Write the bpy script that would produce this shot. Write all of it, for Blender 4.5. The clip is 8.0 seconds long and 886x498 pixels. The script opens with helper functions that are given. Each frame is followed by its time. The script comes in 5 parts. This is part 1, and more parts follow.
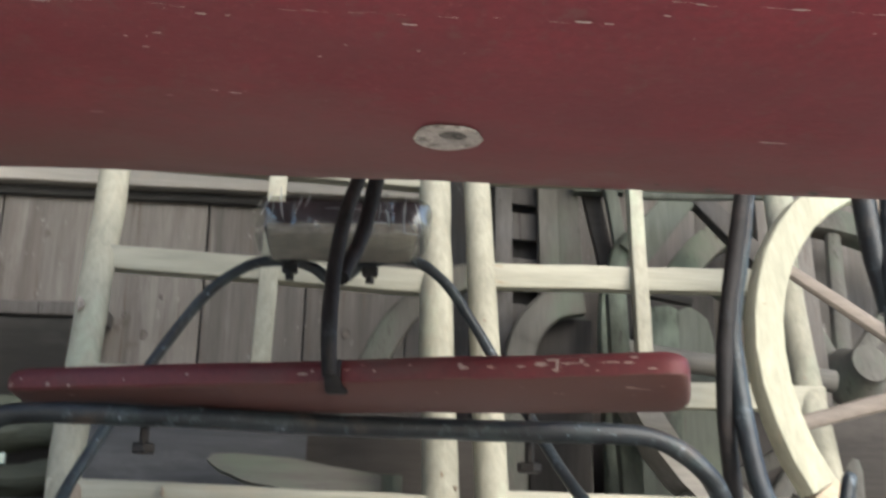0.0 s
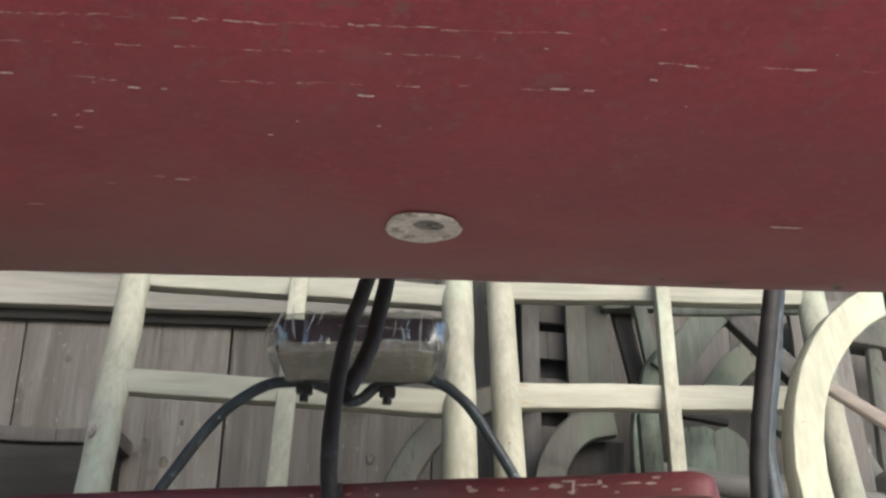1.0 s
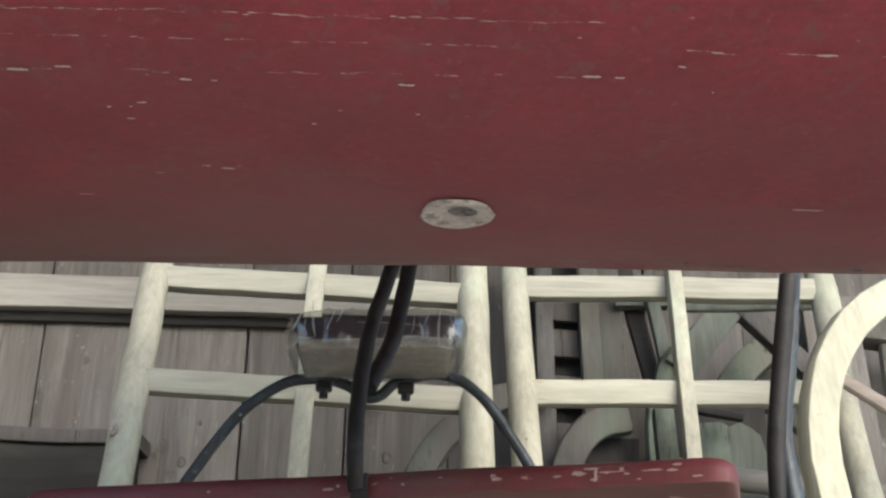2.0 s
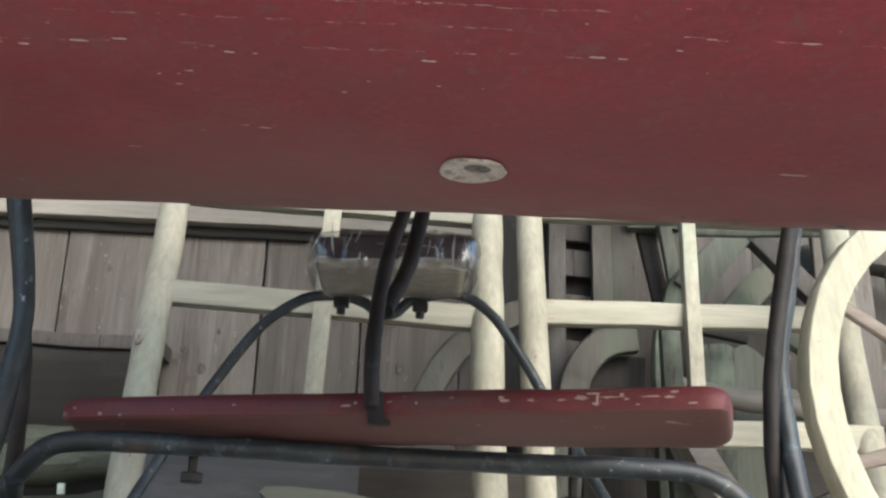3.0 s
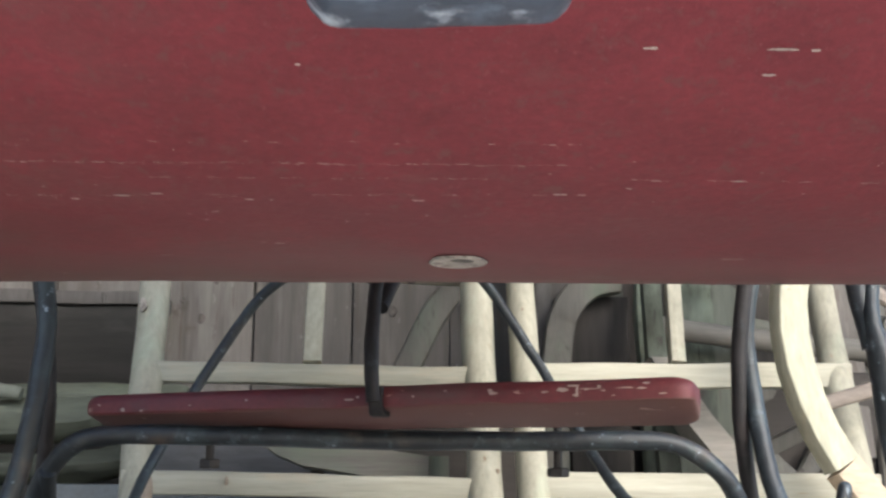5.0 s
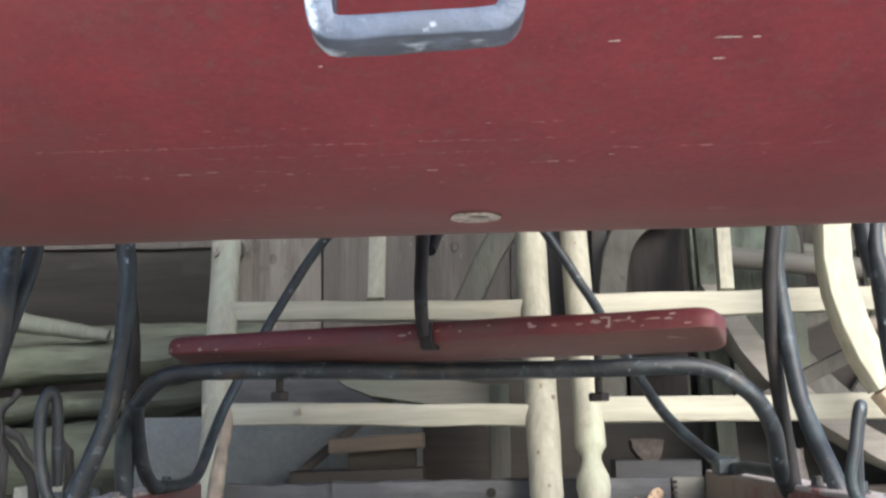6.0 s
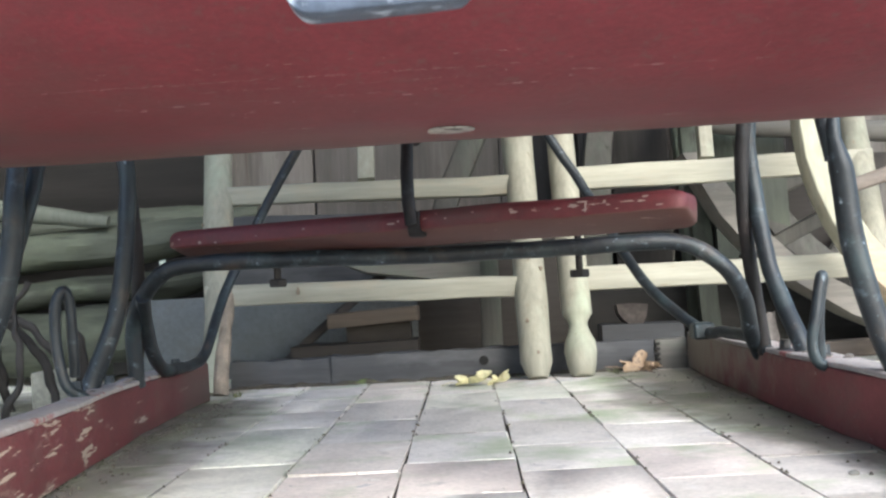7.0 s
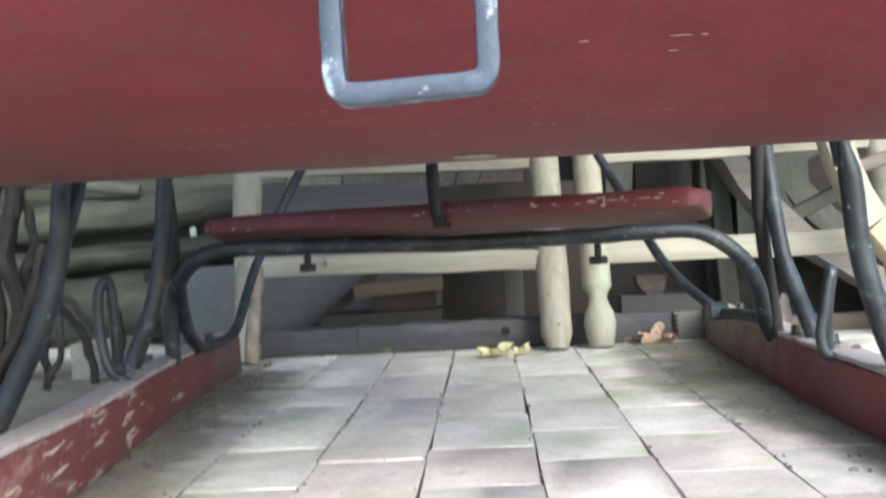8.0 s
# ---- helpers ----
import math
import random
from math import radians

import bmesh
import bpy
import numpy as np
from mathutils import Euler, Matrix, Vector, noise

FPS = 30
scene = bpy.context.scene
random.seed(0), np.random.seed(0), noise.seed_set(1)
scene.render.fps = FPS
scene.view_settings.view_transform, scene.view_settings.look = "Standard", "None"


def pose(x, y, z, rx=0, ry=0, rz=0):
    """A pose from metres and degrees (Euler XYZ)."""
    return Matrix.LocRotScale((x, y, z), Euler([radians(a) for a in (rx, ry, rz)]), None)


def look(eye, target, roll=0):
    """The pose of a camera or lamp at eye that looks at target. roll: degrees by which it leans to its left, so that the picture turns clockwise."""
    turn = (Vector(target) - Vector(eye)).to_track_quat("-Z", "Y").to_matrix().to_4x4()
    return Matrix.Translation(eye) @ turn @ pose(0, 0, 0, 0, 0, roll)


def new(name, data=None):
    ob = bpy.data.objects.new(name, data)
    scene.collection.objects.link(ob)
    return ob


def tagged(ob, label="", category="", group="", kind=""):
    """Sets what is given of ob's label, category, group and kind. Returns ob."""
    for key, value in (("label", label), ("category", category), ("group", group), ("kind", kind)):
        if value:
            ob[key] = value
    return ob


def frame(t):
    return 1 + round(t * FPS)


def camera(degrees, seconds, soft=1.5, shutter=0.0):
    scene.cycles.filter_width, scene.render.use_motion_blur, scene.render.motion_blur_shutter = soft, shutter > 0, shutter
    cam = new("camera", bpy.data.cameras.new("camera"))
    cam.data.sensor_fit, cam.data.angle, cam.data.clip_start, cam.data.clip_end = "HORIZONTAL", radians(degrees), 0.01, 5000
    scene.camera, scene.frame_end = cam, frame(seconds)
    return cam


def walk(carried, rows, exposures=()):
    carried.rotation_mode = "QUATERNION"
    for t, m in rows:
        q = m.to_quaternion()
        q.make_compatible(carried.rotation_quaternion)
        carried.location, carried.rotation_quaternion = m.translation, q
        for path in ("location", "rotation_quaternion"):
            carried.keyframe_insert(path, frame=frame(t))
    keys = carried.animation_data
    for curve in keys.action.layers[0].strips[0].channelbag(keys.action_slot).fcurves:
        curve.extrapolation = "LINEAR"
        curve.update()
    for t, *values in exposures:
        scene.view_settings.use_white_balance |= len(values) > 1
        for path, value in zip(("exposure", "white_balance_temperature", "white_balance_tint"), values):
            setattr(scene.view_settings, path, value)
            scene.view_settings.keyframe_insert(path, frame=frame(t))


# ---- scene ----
cam = camera(43.0, 8.0, 2.4, 0.4)

PATH = [
    (0, (0.002, -2.119, 0.116), (0.181, -0.199, 0.645), 1.4),
    (0.2, (0.008, -2.092, 0.12), (0.138, -0.186, 0.711), 0.9),
    (0.5, (0.022, -2.07, 0.124), (0.127, -0.185, 0.786), 1.0),
    (0.8, (0.034, -2.057, 0.122), (0.137, -0.19, 0.831), 1.2),
    (1, (0.041, -2.053, 0.123), (0.145, -0.197, 0.861), 1.3),
    (1.2, (0.043, -2.055, 0.121), (0.145, -0.208, 0.881), 1.2),
    (2.3, (0.023, -2.085, 0.103), (0.104, -0.218, 0.817), 1.1),
    (2.5, (0.025, -2.099, 0.105), (0.098, -0.22, 0.787), 1.6),
    (2.8, (0.023, -2.119, 0.105), (0.09, -0.219, 0.726), 2.5),
    (3, (0.023, -2.135, 0.108), (0.09, -0.225, 0.698), 2.5),
    (3.2, (0.02, -2.148, 0.112), (0.093, -0.228, 0.669), 2.7),
    (3.5, (0.018, -2.163, 0.116), (0.097, -0.234, 0.636), 3.2),
    (3.8, (0.013, -2.18, 0.133), (0.141, -0.241, 0.608), 2.9),
    (4, (0.009, -2.191, 0.145), (0.186, -0.253, 0.607), 2.8),
    (4.2, (0.006, -2.206, 0.155), (0.229, -0.27, 0.605), 1.7),
    (5.3, (0.024, -2.312, 0.199), (0.052, -0.357, 0.617), -0.1),
    (5.5, (0.034, -2.344, 0.195), (0.03, -0.384, 0.593), -0.2),
    (5.8, (0.043, -2.382, 0.189), (0.013, -0.411, 0.528), -0.8),
    (6, (0.05, -2.396, 0.19), (0.016, -0.42, 0.499), -0.9),
    (6.2, (0.05, -2.415, 0.188), (0.023, -0.431, 0.444), -1.6),
    (6.5, (0.058, -2.438, 0.193), (0.053, -0.447, 0.38), -2.2),
    (6.8, (0.065, -2.467, 0.203), (0.04, -0.469, 0.298), -2.6),
    (7, (0.065, -2.479, 0.221), (0.033, -0.48, 0.284), -3.0),
    (7.2, (0.068, -2.494, 0.24), (0.027, -0.495, 0.289), -2.7),
    (7.5, (0.071, -2.51, 0.263), (0.015, -0.512, 0.299), -3.3),
    (7.8, (0.069, -2.53, 0.285), (-0.002, -0.532, 0.294), -4.0),
    (7.9, (0.067, -2.532, 0.289), (-0.004, -0.534, 0.285), -3.7),
    (8, (0.069, -2.547, 0.29), (-0.009, -0.549, 0.255), -2.8),
]
walk(cam, [(t, look(eye, target, roll)) for t, eye, target, roll in PATH], [(0, 1.72, 5920, 6), (4.2, 1.77, 5920, 6), (5.3, 1.84, 5850, 8), (6.5, 1.97, 5850, 8), (7.2, 1.8, 5660, 4), (8, 1.78, 5660, 4)])

# ---- world, sun, exposure ----
world = bpy.data.worlds.new("world")
scene.world = world
world.use_nodes = True
wn = world.node_tree
sky = wn.nodes.new("ShaderNodeTexSky")
sky.sky_type = "NISHITA"
sky.sun_disc = False
sky.sun_elevation = radians(31)
sky.sun_rotation = radians(151)
sky.air_density, sky.dust_density = 1.0, 3.0
wn.links.new(sky.outputs[0], wn.nodes["Background"].inputs[0])
wn.nodes["Background"].inputs[1].default_value = 0.15
sun = new("sun", bpy.data.lights.new("sun", "SUN"))
sun.data.energy, sun.data.angle, sun.data.color = 0.8, radians(60), (1.0, 0.98, 0.96)
sun.matrix_basis = look((2.8, -5, 3.4), (0, 0, 0))


# ---- mesh helpers ----
def finish(name, bm, mat, smooth=35):
    me = bpy.data.meshes.new(name)
    bmesh.ops.recalc_face_normals(bm, faces=bm.faces)
    bm.to_mesh(me)
    bm.free()
    if smooth:
        for p in me.polygons:
            p.use_smooth = True
        me.set_sharp_from_angle(angle=radians(smooth))
    me.materials.append(mat)
    return me


BASE = {}


def thing(name, loc, label, category, group="", kind=""):
    ob = new(name)
    ob.empty_display_size = 0.05
    ob.location = loc
    BASE[ob.name] = Vector(loc)
    return tagged(ob, label, category, group, kind)


def part(name, bm, mat, parent, label="", smooth=35):
    """A mesh in world coordinates, hung under a thing or a part."""
    ob = new(name, finish(name, bm, mat, smooth))
    ob.parent = parent
    if parent.name in BASE:
        ob.matrix_parent_inverse = Matrix.Translation(-BASE[parent.name])
    return tagged(ob, label)


def solo(name, bm, mat, label, category, group="", kind="", smooth=35):
    """A thing that is one mesh."""
    ob = new(name, finish(name, bm, mat, smooth))
    return tagged(ob, label, category, group, kind)


def spline(pts, n):
    """Catmull-Rom points through pts, n steps a span."""
    p = [Vector(q) for q in pts]
    if len(p) == 2:
        return [p[0].lerp(p[1], i / n) for i in range(n + 1)]
    p = [2 * p[0] - p[1]] + p + [2 * p[-1] - p[-2]]
    out = []
    for i in range(1, len(p) - 2):
        a, b, c, d = p[i - 1:i + 3]
        for k in range(n):
            t = k / n
            out.append(0.5 * (2 * b + (c - a) * t + (2 * a - 5 * b + 4 * c - d) * t * t + (3 * b - a - 3 * c + d) * t ** 3))
    return out + [p[-2]]


def loft(bm, path, section, up=(0, 0, 1), scale=None, wob=0.0, freq=6.0, closed=False, seed=0.0):
    """Sweeps a closed section of (u, v) along path; v follows up. scale(s) -> (su, sv). wob: unevenness in metres."""
    up = Vector(up)
    rings, n = [], len(path)
    for i, c in enumerate(path):
        if closed:
            d = (path[(i + 1) % n] - path[i - 1]).normalized()
        else:
            d = (path[min(i + 1, n - 1)] - path[max(i - 1, 0)]).normalized()
        u = d.cross(up)
        if u.length < 1e-4:
            u = d.cross(Vector((1, 0, 0)))
        u.normalize()
        v = u.cross(d).normalized()
        su, sv = scale(i / (n - 1)) if scale else (1, 1)
        ring = []
        for a, b in section:
            q = c + u * (a * su) + v * (b * sv)
            if wob:
                q = q + noise.noise_vector(q * freq + Vector((seed, seed * 1.7, seed * 0.3))) * wob
            ring.append(bm.verts.new(q))
        rings.append(ring)
    m = len(section)
    for i in range(n if closed else n - 1):
        a, b = rings[i], rings[(i + 1) % n]
        for k in range(m):
            bm.faces.new((a[k], a[(k + 1) % m], b[(k + 1) % m], b[k]))
    if not closed:
        bm.faces.new(rings[0][::-1])
        bm.faces.new(rings[-1])
    return rings


def disc(r, n=12, squash=1.0):
    return [(r * math.cos(2 * math.pi * i / n), r * squash * math.sin(2 * math.pi * i / n)) for i in range(n)]


def rect(w, h, c=0.004, steps=2):
    """A rectangle w by h with rounded corners of radius c."""
    out = []
    for sx, sy, a0 in ((1, 1, 0), (-1, 1, 90), (-1, -1, 180), (1, -1, 270)):
        for k in range(steps + 1):
            a = radians(a0 + 90 * k / steps)
            out.append((sx * (w / 2 - c) + c * math.cos(a), sy * (h / 2 - c) + c * math.sin(a)))
    return out


def tube(pts, r, n=14, steps=8, wob=0.0012, scale=None, up=(0, 1, 0), seed=0.0):
    bm = bmesh.new()
    loft(bm, spline(pts, steps), disc(r, n), up, scale, wob, 26.0, seed=seed)
    return bm


def timber(p0, p1, w, h, up=(0, 0, 1), c=0.004, steps=14, wob=0.002, freq=5.0, scale=None, seed=0.0):
    bm = bmesh.new()
    loft(bm, spline([p0, p1], steps), rect(w, h, c), up, scale, wob, freq, seed=seed)
    return bm


def lathe(bm, p0, axis, profile, n=16):
    """Turned shape: profile rows of (distance along axis, radius)."""
    path = [Vector(p0) + Vector(axis).normalized() * s for s, r in profile]
    radii = [r for s, r in profile]
    k = len(radii) - 1
    loft(bm, path, disc(1.0, n), (0.3, 0.8, 0.5), lambda s: (radii[round(s * k)],) * 2)
    return bm


def block(bm, lo, hi, c=0.003):
    """An axis-aligned block with chamfered edges."""
    r = bmesh.ops.create_cube(bm, size=1.0)
    lo, hi = Vector(lo), Vector(hi)
    for v in r["verts"]:
        v.co = Vector((lo[i] + (v.co[i] + 0.5) * (hi[i] - lo[i]) for i in range(3)))
    edges = list({e for v in r["verts"] for e in v.link_edges})
    if c:
        bmesh.ops.bevel(bm, geom=edges, offset=c, segments=1, affect="EDGES")
    return bm


# ---- materials ----
def material(name, base, rough=0.6, metal=0.0, spots=(), bump=0.2, bump_scale=80.0, stretch=(1, 1, 1), vary=0.25, vary_scale=4.0, random=0.0, gloss=0.5, tints=()):
    """Noise-varied surface. spots: rows of (colour, scale, threshold, softness, stretch[, slope, offset]) laid over
    the base in turn; slope makes a spot denser along a direction. tints: colours of which each piece takes one."""
    m = bpy.data.materials.new(name)
    m.use_nodes = True
    nt = m.node_tree
    N, L = nt.nodes.new, nt.links.new
    bsdf = nt.nodes["Principled BSDF"]
    bsdf.inputs["Roughness"].default_value = rough
    bsdf.inputs["Metallic"].default_value = metal
    bsdf.inputs["Specular IOR Level"].default_value = gloss
    co = N("ShaderNodeTexCoord").outputs["Object"]
    plain = co
    if tints:
        info = N("ShaderNodeObjectInfo")
        add = N("ShaderNodeVectorMath")
        L(co, add.inputs[0])
        L(info.outputs["Location"], add.inputs[1])
        co = add.outputs[0]

    def mapped(s):
        mp = N("ShaderNodeMapping")
        mp.inputs["Scale"].default_value = s
        L(co, mp.inputs["Vector"])
        return mp.outputs[0]

    def noise_at(scale, s, detail=6.0, r=0.6):
        t = N("ShaderNodeTexNoise")
        t.inputs["Scale"].default_value = scale
        t.inputs["Detail"].default_value = detail
        t.inputs["Roughness"].default_value = r
        L(mapped(s), t.inputs["Vector"])
        return t.outputs["Fac"]

    def ramp(fac, a, b):
        r = N("ShaderNodeMapRange")
        r.inputs["From Min"].default_value, r.inputs["From Max"].default_value = a, b
        L(fac, r.inputs["Value"])
        return r.outputs[0]

    def mix(fac, a, b):
        x = N("ShaderNodeMix")
        x.data_type = "RGBA"
        for sock, val in ((x.inputs["Factor"], fac), (x.inputs["A"], a), (x.inputs["B"], b)):
            if isinstance(val, (tuple, list)):
                sock.default_value = (*val, 1)
            elif isinstance(val, float):
                sock.default_value = val
            else:
                L(val, sock)
        return x.outputs["Result"]

    dark = tuple(c * (1 - vary) for c in base)
    light = tuple(min(1, c * (1 + vary)) for c in base)
    col = mix(ramp(noise_at(vary_scale, stretch), 0.3, 0.7), dark, light)
    grain = noise_at(bump_scale, stretch, 8.0, 0.7)
    g = mix(ramp(grain, 0.35, 0.65), (0.82, 0.82, 0.82), (1.1, 1.1, 1.1))
    mul = N("ShaderNodeMix")
    mul.data_type, mul.blend_type = "RGBA", "MULTIPLY"
    mul.inputs["Factor"].default_value = 1.0
    L(col, mul.inputs["A"])
    L(g, mul.inputs["B"])
    col = mul.outputs["Result"]
    if tints:
        cr = N("ShaderNodeValToRGB")
        cr.color_ramp.interpolation = "CONSTANT"
        while len(cr.color_ramp.elements) < len(tints):
            cr.color_ramp.elements.new(0.5)
        for k, tint in enumerate(tints):
            cr.color_ramp.elements[k].position = k / len(tints)
            cr.color_ramp.elements[k].color = (*tint, 1)
        scr = N("ShaderNodeMath")
        scr.operation = "MULTIPLY"
        scr.inputs[1].default_value = 37.0
        frac = N("ShaderNodeMath")
        frac.operation = "FRACT"
        L(info.outputs["Random"], scr.inputs[0])
        L(scr.outputs[0], frac.inputs[0])
        L(frac.outputs[0], cr.inputs[0])
        tm = N("ShaderNodeMix")
        tm.data_type, tm.blend_type = "RGBA", "MULTIPLY"
        tm.inputs["Factor"].default_value = 1.0
        L(col, tm.inputs["A"])
        L(cr.outputs[0], tm.inputs["B"])
        col = tm.outputs["Result"]
    if random:
        info = N("ShaderNodeObjectInfo")
        hsv = N("ShaderNodeHueSaturation")
        r = N("ShaderNodeMapRange")
        r.inputs["To Min"].default_value, r.inputs["To Max"].default_value = 1 - random, 1 + random
        L(info.outputs["Random"], r.inputs["Value"])
        L(r.outputs[0], hsv.inputs["Value"])
        L(col, hsv.inputs["Color"])
        col = hsv.outputs["Color"]
    for colour, scale, thr, soft, st, *more in spots:
        fac = noise_at(scale, st, 5.0, 0.65)
        if more:
            dot = N("ShaderNodeVectorMath")
            dot.operation = "DOT_PRODUCT"
            dot.inputs[1].default_value = more[0]
            L(plain, dot.inputs[0])
            for extra in (dot.outputs["Value"], more[1]):
                plus = N("ShaderNodeMath")
                L(fac, plus.inputs[0])
                if isinstance(extra, float):
                    plus.inputs[1].default_value = extra
                else:
                    L(extra, plus.inputs[1])
                fac = plus.outputs[0]
        col = mix(ramp(fac, thr, thr + soft), col, colour)
    L(col, bsdf.inputs["Base Color"])
    if bump:
        b = N("ShaderNodeBump")
        b.inputs["Strength"].default_value = bump
        b.inputs["Distance"].default_value = 0.002
        L(grain, b.inputs["Height"])
        L(b.outputs[0], bsdf.inputs["Normal"])
    return m


ONE = (1, 1, 1)
RED = material("red_paint", (0.117, 0.0145, 0.0202), 0.6, spots=(
    ((0.085, 0.02, 0.023), 6.0, 0.5, 0.3, (0.5, 1, 1)),
    # Duller brown that grows denser towards the left end of the board.
    ((0.078, 0.03, 0.028), 7.0, 0.52, 0.3, (0.6, 1, 1), (-0.45, 0, 0), -0.04),
    ((0.1, 0.037, 0.035), 24.0, 0.6, 0.25, (0.6, 1, 1)),
    ((0.095, 0.028, 0.028), 90.0, 0.55, 0.14, ONE),
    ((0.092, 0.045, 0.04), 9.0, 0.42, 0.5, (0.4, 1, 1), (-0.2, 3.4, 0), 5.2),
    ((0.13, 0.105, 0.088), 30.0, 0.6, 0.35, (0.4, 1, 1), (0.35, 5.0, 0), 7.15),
    ((0.3, 0.21, 0.19), 150.0, 0.76, 0.03, (0.45, 1.0, 1.0)),
    ((0.13, 0.03, 0.033), 220.0, 0.6, 0.1, ONE),
), bump=0.2, bump_scale=200, stretch=(0.7, 1, 1), vary=0.15, vary_scale=22, gloss=0.28)
RED_WORN = material("red_worn", (0.16, 0.028, 0.033), 0.5, spots=(
    ((0.14, 0.08, 0.065), 9.0, 0.5, 0.25, (1, 0.5, 1)),
    ((0.42, 0.35, 0.3), 34.0, 0.655, 0.03, (0.5, 0.35, 1)),
), bump=0.15, bump_scale=120, vary=0.2, vary_scale=8)
BAR_RED = material("worn_bar_red", (0.095, 0.0165, 0.02), 0.62, spots=(
    ((0.07, 0.034, 0.032), 14.0, 0.52, 0.2, (0.4, 1, 1)),
    ((0.09, 0.037, 0.031), 20.0, 0.45, 0.1, (0.3, 1, 1), (0.4, 0, -60), 18.24),
    ((0.3, 0.2, 0.17), 55.0, 0.68, 0.02, (0.3, 1, 1.4))), bump=0.2, bump_scale=120, vary=0.25, vary_scale=10)
RUNNER_RED = material("scraped_runner_red", (0.112, 0.026, 0.029), 0.65, spots=(
    ((0.1, 0.06, 0.05), 9.0, 0.5, 0.25, (1, 0.5, 1)),
    ((0.07, 0.045, 0.038), 7.0, 0.55, 0.3, (1, 0.5, 1), (0, 0.35, 0), 0.33),
    ((0.17, 0.1, 0.085), 26.0, 0.6, 0.08, (1, 0.3, 1), (0, -0.08, 0), -0.07),
    ((0.33, 0.27, 0.215), 70.0, 0.61, 0.03, (1, 0.08, 1.0), (0, -0.06, 0), -0.05),
    ((0.28, 0.23, 0.2), 44.0, 0.66, 0.02, (1, 0.12, 1.1), (0, -0.06, 0), -0.05)), bump=0.25, bump_scale=120, vary=0.2, vary_scale=8)
DUSTY_RED = material("dusty_runner_red", (0.17, 0.04, 0.044), 0.7, spots=(
    ((0.14, 0.08, 0.068), 9.0, 0.48, 0.25, (1, 0.5, 1)),
    ((0.2, 0.16, 0.13), 16.0, 0.46, 0.35, ONE, (0, 0.6, 3.0), 0.26),
    ((0.3, 0.25, 0.23), 60.0, 0.68, 0.03, (1, 0.5, 1))), bump=0.25, bump_scale=120, vary=0.2, vary_scale=8)
BARE = material("worn_bare_wood", (0.27, 0.24, 0.21), 0.85, spots=(((0.12, 0.1, 0.085), 90.0, 0.52, 0.1, ONE),), bump=0.4, bump_scale=200, vary=0.3, vary_scale=50)
RUNNER_TOP = material("dusty_runner_top", (0.32, 0.29, 0.28), 0.85, spots=(((0.25, 0.07, 0.07), 30.0, 0.58, 0.1, ONE),), bump=0.3, vary=0.2)
CHIP = material("bare_chip", (0.29, 0.225, 0.2), 0.8, bump=0.1, vary=0.15, vary_scale=60)
IRON = material("black_iron", (0.017, 0.021, 0.0255), 0.45, 0.0, spots=(
    ((0.03, 0.041, 0.045), 11.0, 0.5, 0.15, ONE),
    ((0.062, 0.076, 0.088), 40.0, 0.58, 0.12, ONE),
    # Pale specks are worn paint plus glints put into the colour.
    ((0.22, 0.26, 0.3), 80.0, 0.65, 0.07, ONE),
    ((0.055, 0.044, 0.038), 12.0, 0.57, 0.15, ONE),
), bump=0.8, bump_scale=36, vary=0.35, vary_scale=14, gloss=0.36)
DULL_IRON = material("dusty_and_shaded_iron", (0.017, 0.0155, 0.016), 0.6, spots=(
    ((0.034, 0.028, 0.027), 14.0, 0.5, 0.2, ONE),
    ((0.035, 0.044, 0.05), 24.0, 0.6, 0.15, ONE)), bump=0.7, bump_scale=50, vary=0.3, vary_scale=20, gloss=0.25)
RUST = material("rusty_iron", (0.02, 0.0165, 0.0155), 0.6, 0.2, bump=0.4, bump_scale=90, vary=0.35, vary_scale=25)
GALV = material("grey_metal", (0.046, 0.058, 0.084), 0.46, 0.35, spots=(
    ((0.125, 0.16, 0.215), 30.0, 0.53, 0.16, ONE),
    # White blotches put the handle's mottled highlights into the colour.
    ((0.4, 0.44, 0.5), 36.0, 0.55, 0.12, (1, 1, 0.7)),
    ((0.05, 0.06, 0.08), 14.0, 0.6, 0.1, ONE),
    ((0.32, 0.24, 0.17), 55.0, 0.68, 0.05, ONE),
), bump=0.4, bump_scale=110, vary=0.25, vary_scale=20)


def wood(name, base, axis, grain=0.5, **kw):
    s = {"x": (0.06, 1, 1), "y": (1, 0.06, 1), "z": (1, 1, 0.06)}[axis]
    return material(name, base, 0.75, stretch=s, bump=grain, bump_scale=kw.pop("bump_scale", 90), vary=kw.pop("vary", 0.16), vary_scale=kw.pop("vary_scale", 18), gloss=0.22, **kw)


CREAM_Z = wood("pale_peeled_wood_upright", (0.28, 0.268, 0.214), "z", spots=(
    ((0.36, 0.32, 0.245), 9.0, 0.6, 0.2, (1, 1, 0.25)),
    ((0.17, 0.13, 0.09), 34.0, 0.68, 0.03, (1, 1, 0.7)),
    ((0.25, 0.2, 0.15), 120.0, 0.66, 0.05, (1, 1, 0.12)),
    ((0.35, 0.4, 0.3), 5.0, 0.56, 0.25, (1, 1, 0.5))), random=0.06)
CREAM_X = wood("pale_peeled_wood_level", (0.272, 0.262, 0.213), "x", spots=(
    ((0.36, 0.3, 0.22), 9.0, 0.58, 0.2, (0.25, 1, 1)),
    ((0.25, 0.19, 0.13), 120.0, 0.66, 0.05, (0.1, 1, 1)),
    ((0.2, 0.15, 0.1), 34.0, 0.71, 0.03, (0.7, 1, 1))), random=0.08)
